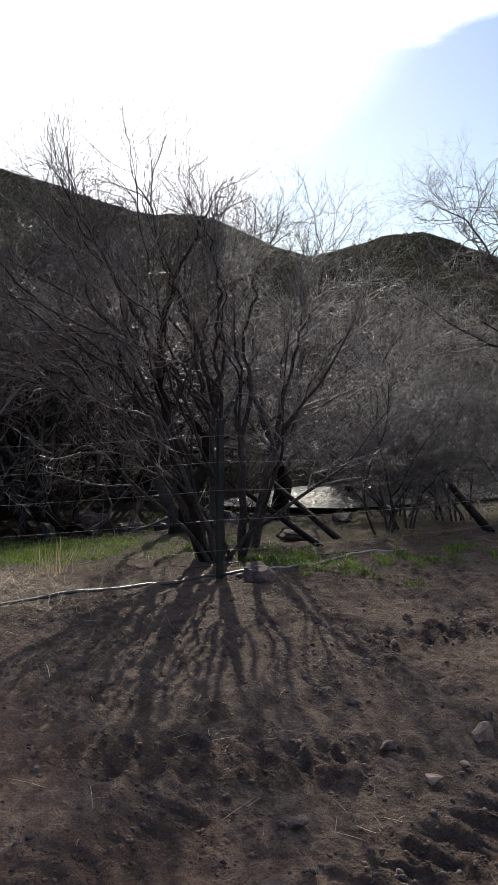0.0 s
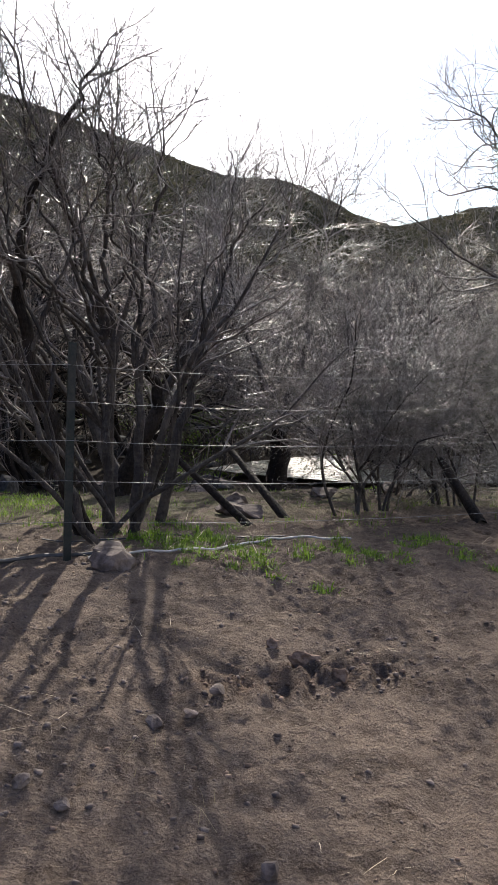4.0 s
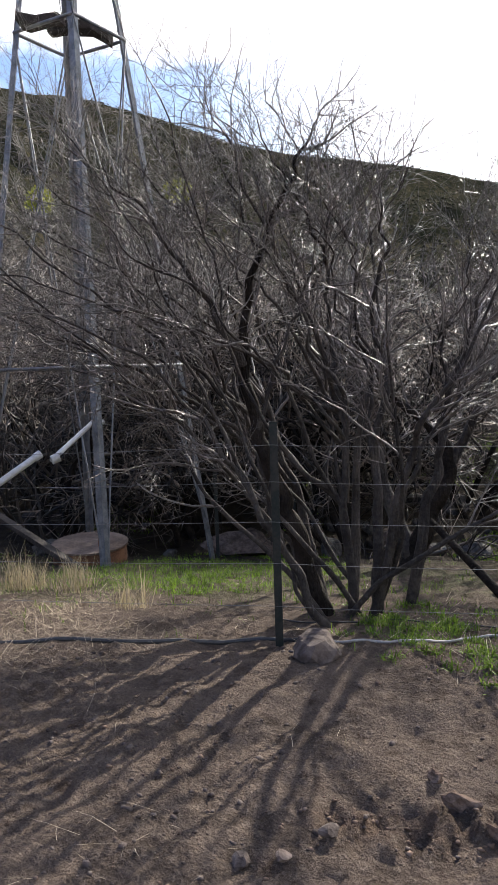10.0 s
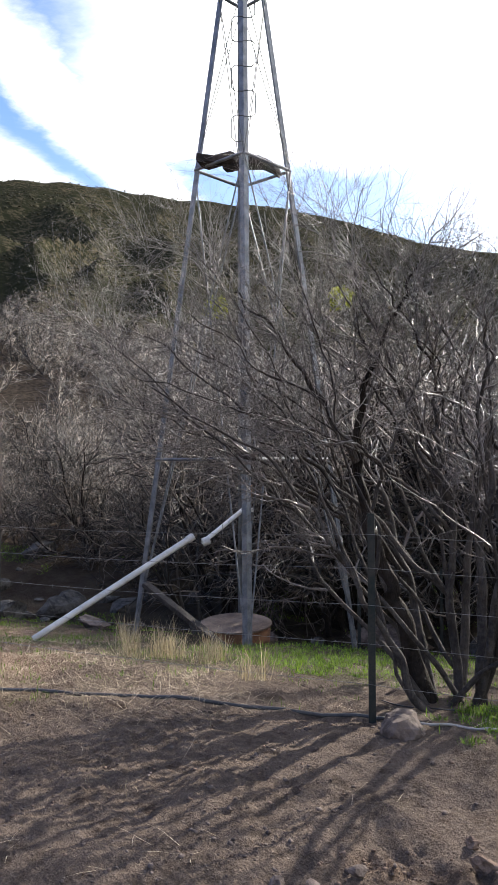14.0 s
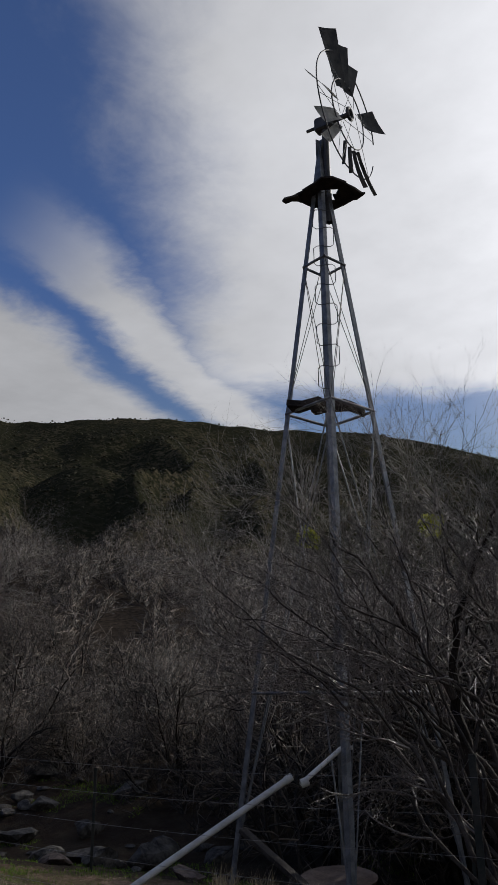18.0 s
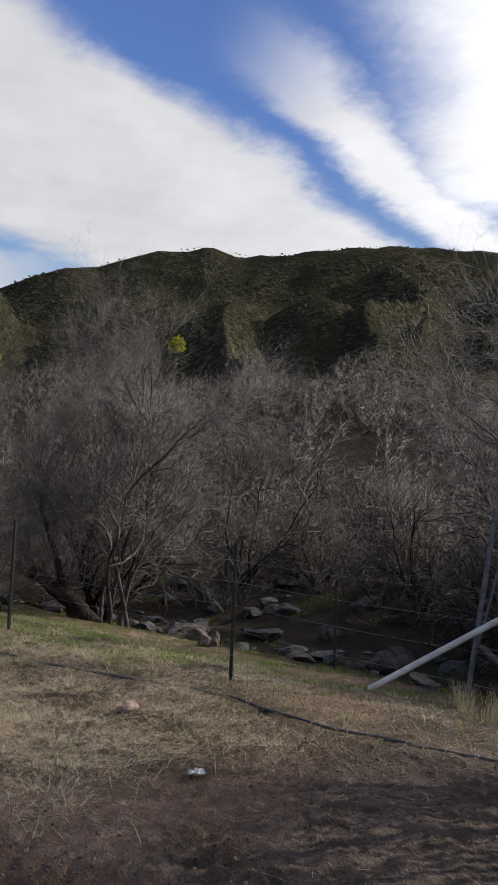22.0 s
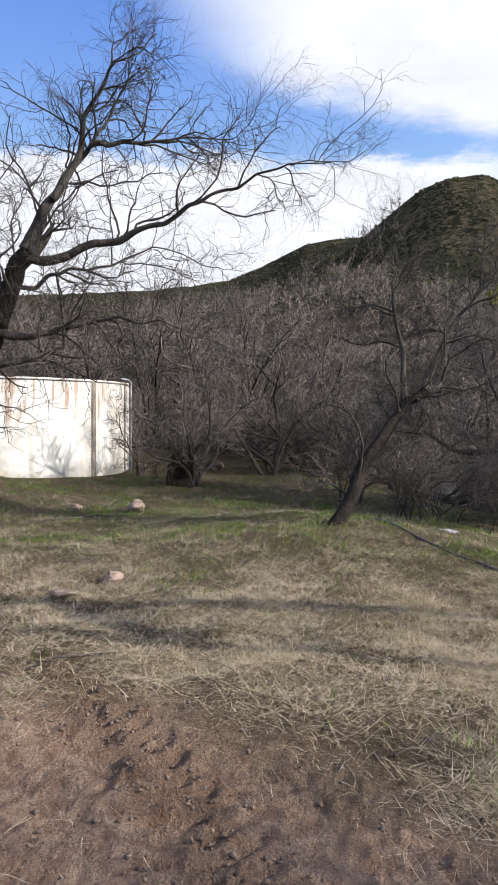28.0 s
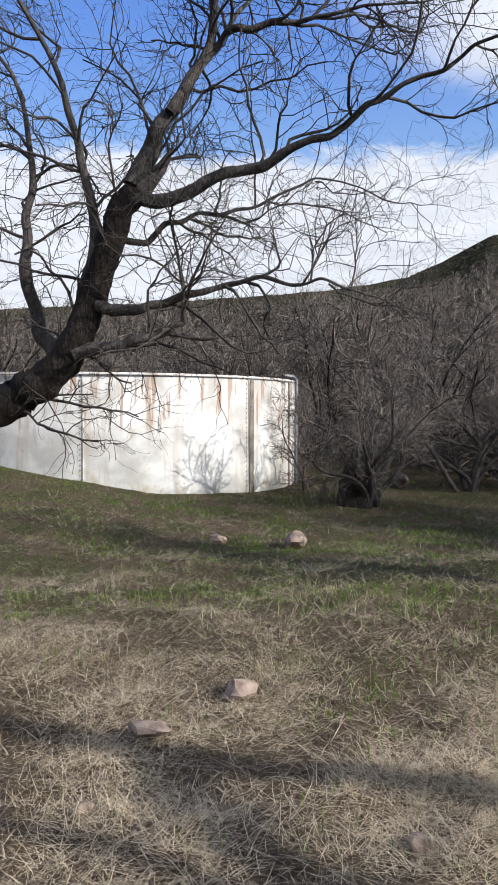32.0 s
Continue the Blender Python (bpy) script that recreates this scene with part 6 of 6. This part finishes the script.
blades("straw", sow(280000, straw_amount, 1, per=7, spread=0.12), STRAW, "flattened pale dry straw over the ground", "straw", (-3, 26), (0.03, 0.24), (0.0006, 0.0014), 11, 0.2)
blades("dry_stalks", sow(22000, lambda x, y: straw_amount(x, y) * np.where(y > 4.8, 0.3, 1.0) * (0.1 + 0.9 * (patchy(x, y, 1.1, 4.0) > 0.12)), 2, per=6, spread=0.06), DRYGRASS, "short standing stalks of dry grass", "grass", (35, 88), (0.03, 0.15), (0.0006, 0.0014), 12)
blades("green_grass", sow(60000, green_amount, 3, per=8, spread=0.06), GRASS, "fresh green winter grass in tufts", "grass", (30, 85), (0.025, 0.1), (0.0015, 0.003), 13, 0.9)


def bank_moss(n=26000):
    """Short bright growth in patches on the far side of the stream bed."""
    rs = np.random.RandomState(44)
    u, q = rs.uniform(-30, 6, n * 8), rs.uniform(5.5, 14.0, n * 8)
    x, y = 1.0 + u * 0.911 - q * 0.414, 7.2 + u * 0.414 + q * 0.911
    keep = patchy(x, y, 0.42, 6.0) + 0.45 * patchy(x, y, 1.5, 2.0) > 0.3
    x, y = x[keep][:n], y[keep][:n]
    return np.stack([x, y, gz_many(x, y) - 0.005], 1)


blades("bank_moss", bank_moss(), GRASS, "low bright green growth in patches along the stream bed", "moss", (20, 80), (0.03, 0.1), (0.004, 0.009), 17, 0.9)


def clump(x, y, seed, h, many, mat, label):
    rng = random.Random(seed)
    base = np.array((x, y, gz(x, y)))
    pts = [(x + rng.gauss(0, 0.07), y + rng.gauss(0, 0.07), base[2] - 0.01) for _ in range(many)]
    ob = blades("grass_clump", pts, mat, label, "grass", (48 if h > 0.25 else 15, 88), (h * 0.4, h), (0.0014, 0.003), seed, 0.8)
    ob["kind"] = "thing"
    del ob["kind"]
    return tagged(ob, label, "grass", "grass clumps")


rng = random.Random(51)
for i in range(12):
    x, y = -3.4 + rng.gauss(0, 0.7), 7.4 + rng.gauss(0, 0.4)
    clump(x, y, 300 + i, rng.uniform(0.28, 0.5), 75, DRYGRASS, "tall yellow bunch grass by the fence")
def weed_spots():
    """Low weeds along the foot of the fence, thickest under the first tree."""
    rs = np.random.RandomState(52)
    heart = np.array([(0.3, 7.1), (0.45, 7.0), (0.15, 7.5), (-0.6, 7.6), (0.65, 6.75), (0.85, 6.6), (1.05, 6.75), (1.6, 7.0), (1.8, 7.2), (2.1, 7.25), (-1.9, 7.9), (-2.3, 8.3), (0.35, 7.3), (0.2, 6.9)])
    tuft = np.repeat(heart[rs.randint(0, len(heart), 110)] + rs.normal(0, 0.22, (110, 2)), 60, axis=0)
    xy = tuft + rs.normal(0, 0.035, tuft.shape)
    return np.concatenate([xy, (gz_many(xy[:, 0], xy[:, 1]) - 0.004)[:, None]], 1)


blades("green_weeds", weed_spots(), GRASS, "low bright green weeds along the foot of the fence", "weeds", (10, 80), (0.025, 0.085), (0.002, 0.0045), 52, 0.9)

# ---- litter and small things ----
def flat_sheet(x, y, w, h, seed, mat, name, label, category):
    rng = random.Random(seed)
    bm = bmesh.new()
    bmesh.ops.create_grid(bm, x_segments=6, y_segments=6, size=0.5)
    for v in bm.verts:
        v.co.x += 0.05 * noise.noise(v.co * 4 + Vector((seed, 0, 0)))
        v.co = Vector((v.co.x * w, v.co.y * h, 0.02 + 0.03 * noise.noise(v.co * 5 + Vector((0, seed, 0)))))
    bmesh.ops.solidify(bm, geom=bm.faces[:], thickness=0.002)
    ob = part(name, bm, mat)
    ob.matrix_world = Matrix.Translation((x, y, gz(x, y) + 0.005)) @ pose(0, 0, 0, 0, 0, rng.uniform(0, 360))
    return tagged(ob, label, category)


flat_sheet(-1.77, 3.62, 0.1, 0.07, 3, PVC, "paper_scrap", "crumpled white scrap of paper on the earth", "litter")
flat_sheet(-8.0, 1.8, 0.22, 0.1, 5, PVC, "plastic_scrap", "pale scrap of plastic in the grass", "litter")


def stick(x0, y0, x1, y1, r, seed, label="grey dead stick on the ground"):
    rng = random.Random(seed)
    base = (x0, y0, gz(x0, y0))
    t = thing("stick", base, label, "stick", "dead sticks")
    n = 6
    pts = []
    for i in range(n + 1):
        f = i / n
        x, y = x0 + (x1 - x0) * f + rng.gauss(0, 0.015), y0 + (y1 - y0) * f + rng.gauss(0, 0.015)
        pts.append((x - base[0], y - base[1], gz(x, y) + r * 0.8 - base[2]))
    tube_object("wood", [(np.array(pts), np.linspace(r, r * 0.5, n + 1))], 6, WOOD, t)


stick(-0.3, 1.2, -0.6, 2.0, 0.006, 1)
stick(-3.1, -0.6, -3.5, -0.2, 0.011, 2)
stick(-3.7, -1.6, -4.4, -1.5, 0.008, 3)
stick(-2.4, 1.6, -2.9, 1.9, 0.008, 4)
stick(-8.0, -3.2, -8.9, -2.7, 0.012, 5)
stick(0.9, 3.0, 1.2, 2.6, 0.004, 6)
# fallen poles that lean in the bank below the fence
for i, (p, q, r) in enumerate((((-0.05, 8.4, 0.35), (0.75, 7.9, -0.3), 0.035), ((0.3, 9.6, 0.25), (1.0, 8.5, -0.35), 0.04), ((2.35, 9.2, 0.3), (2.6, 8.4, -0.12), 0.05))):
    base = np.array((q[0], q[1], gz(q[0], q[1])))
    q = (q[0], q[1], base[2] - 0.02)
    t = thing("fallen_limb", base, "dark fallen limb leaning on the stream bank", "limb", "fallen limbs")
    tube_object("wood", [rod(np.array(p) - base, np.array(q) - base, r * 0.7, r, 5)], 8, BARK, t)

# mistletoe in the tall trees of the thicket
MISTLE = blade_material("mistletoe_leaf", (0.2, 0.24, 0.015), (0.5, 0.5, 0.05))
for i, (x, y, z, r) in enumerate(((-22.15, 3.42, 6.1, 0.36), (-22.2, 2.97, 5.0, 0.28), (-12.9, 6.6, 5.1, 0.13), (-8.4, 12.5, 4.6, 0.2), (-6.5, 13.9, 4.7, 0.2))):
    rng = random.Random(60 + i)
    v, f = leaf_scatter(rng, 500, r, 0.09, -r, r)
    ob = mesh_object("mistletoe", v, [f], MISTLE)
    ob.location = (x, y, z)
    tagged(ob, "yellow-green ball of mistletoe in a bare tree", "mistletoe", kind="stuff")

# a pale plastic lid caught on a dead branch by the tank
LID = (-20.6, -4.0, 1.82)
lid = thing("caught_branch", (LID[0], LID[1], gz(LID[0], LID[1])), "bare upright branch with a white plastic lid caught on it", "branch")
lz = LID[2] - lid.location.z
bm = bmesh.new()
bmesh.ops.create_uvsphere(bm, u_segments=16, v_segments=8, radius=1.0, matrix=Matrix.Translation((0, 0, lz)) @ Matrix.Diagonal((0.14, 0.14, 0.045, 1)))
bmesh.ops.delete(bm, geom=[v for v in bm.verts if v.co.z < lz - 0.015], context="VERTS")
bmesh.ops.solidify(bm, geom=bm.faces[:], thickness=0.006)
part("lid", bm, PVC, lid, smooth=True)
gnarled("branch", (np.array([(0.1, 0.05, -0.1), (0.06, 0.0, lz * 0.5), (0.0, 0.0, lz + 0.02)]), np.array((0.03, 0.022, 0.01))), 8, BARK, lid)

# low green bushes on the far bank
LEAFG = blade_material("fresh_leaf", (0.06, 0.1, 0.02), (0.16, 0.22, 0.05))
for i, (x, y, h) in enumerate(((-1.3, 18.2, 1.1), (-2.3, 19.4, 1.2), (-0.6, 19.3, 0.9))):
    rng = random.Random(70 + i)
    t = make_tree("green_bush", 70 + i, (x, y, gz(x, y)), bush_stems(rng, 6, h, 0.015, 60), BUSH_PLAN[:2], "low bush in fresh green leaf on the far bank", "bush", "green bushes")
    v, f = leaf_scatter(rng, 1500, h * 0.7, 0.05, 0.05, h)
    mesh_object("foliage", v, [f], LEAFG, t)
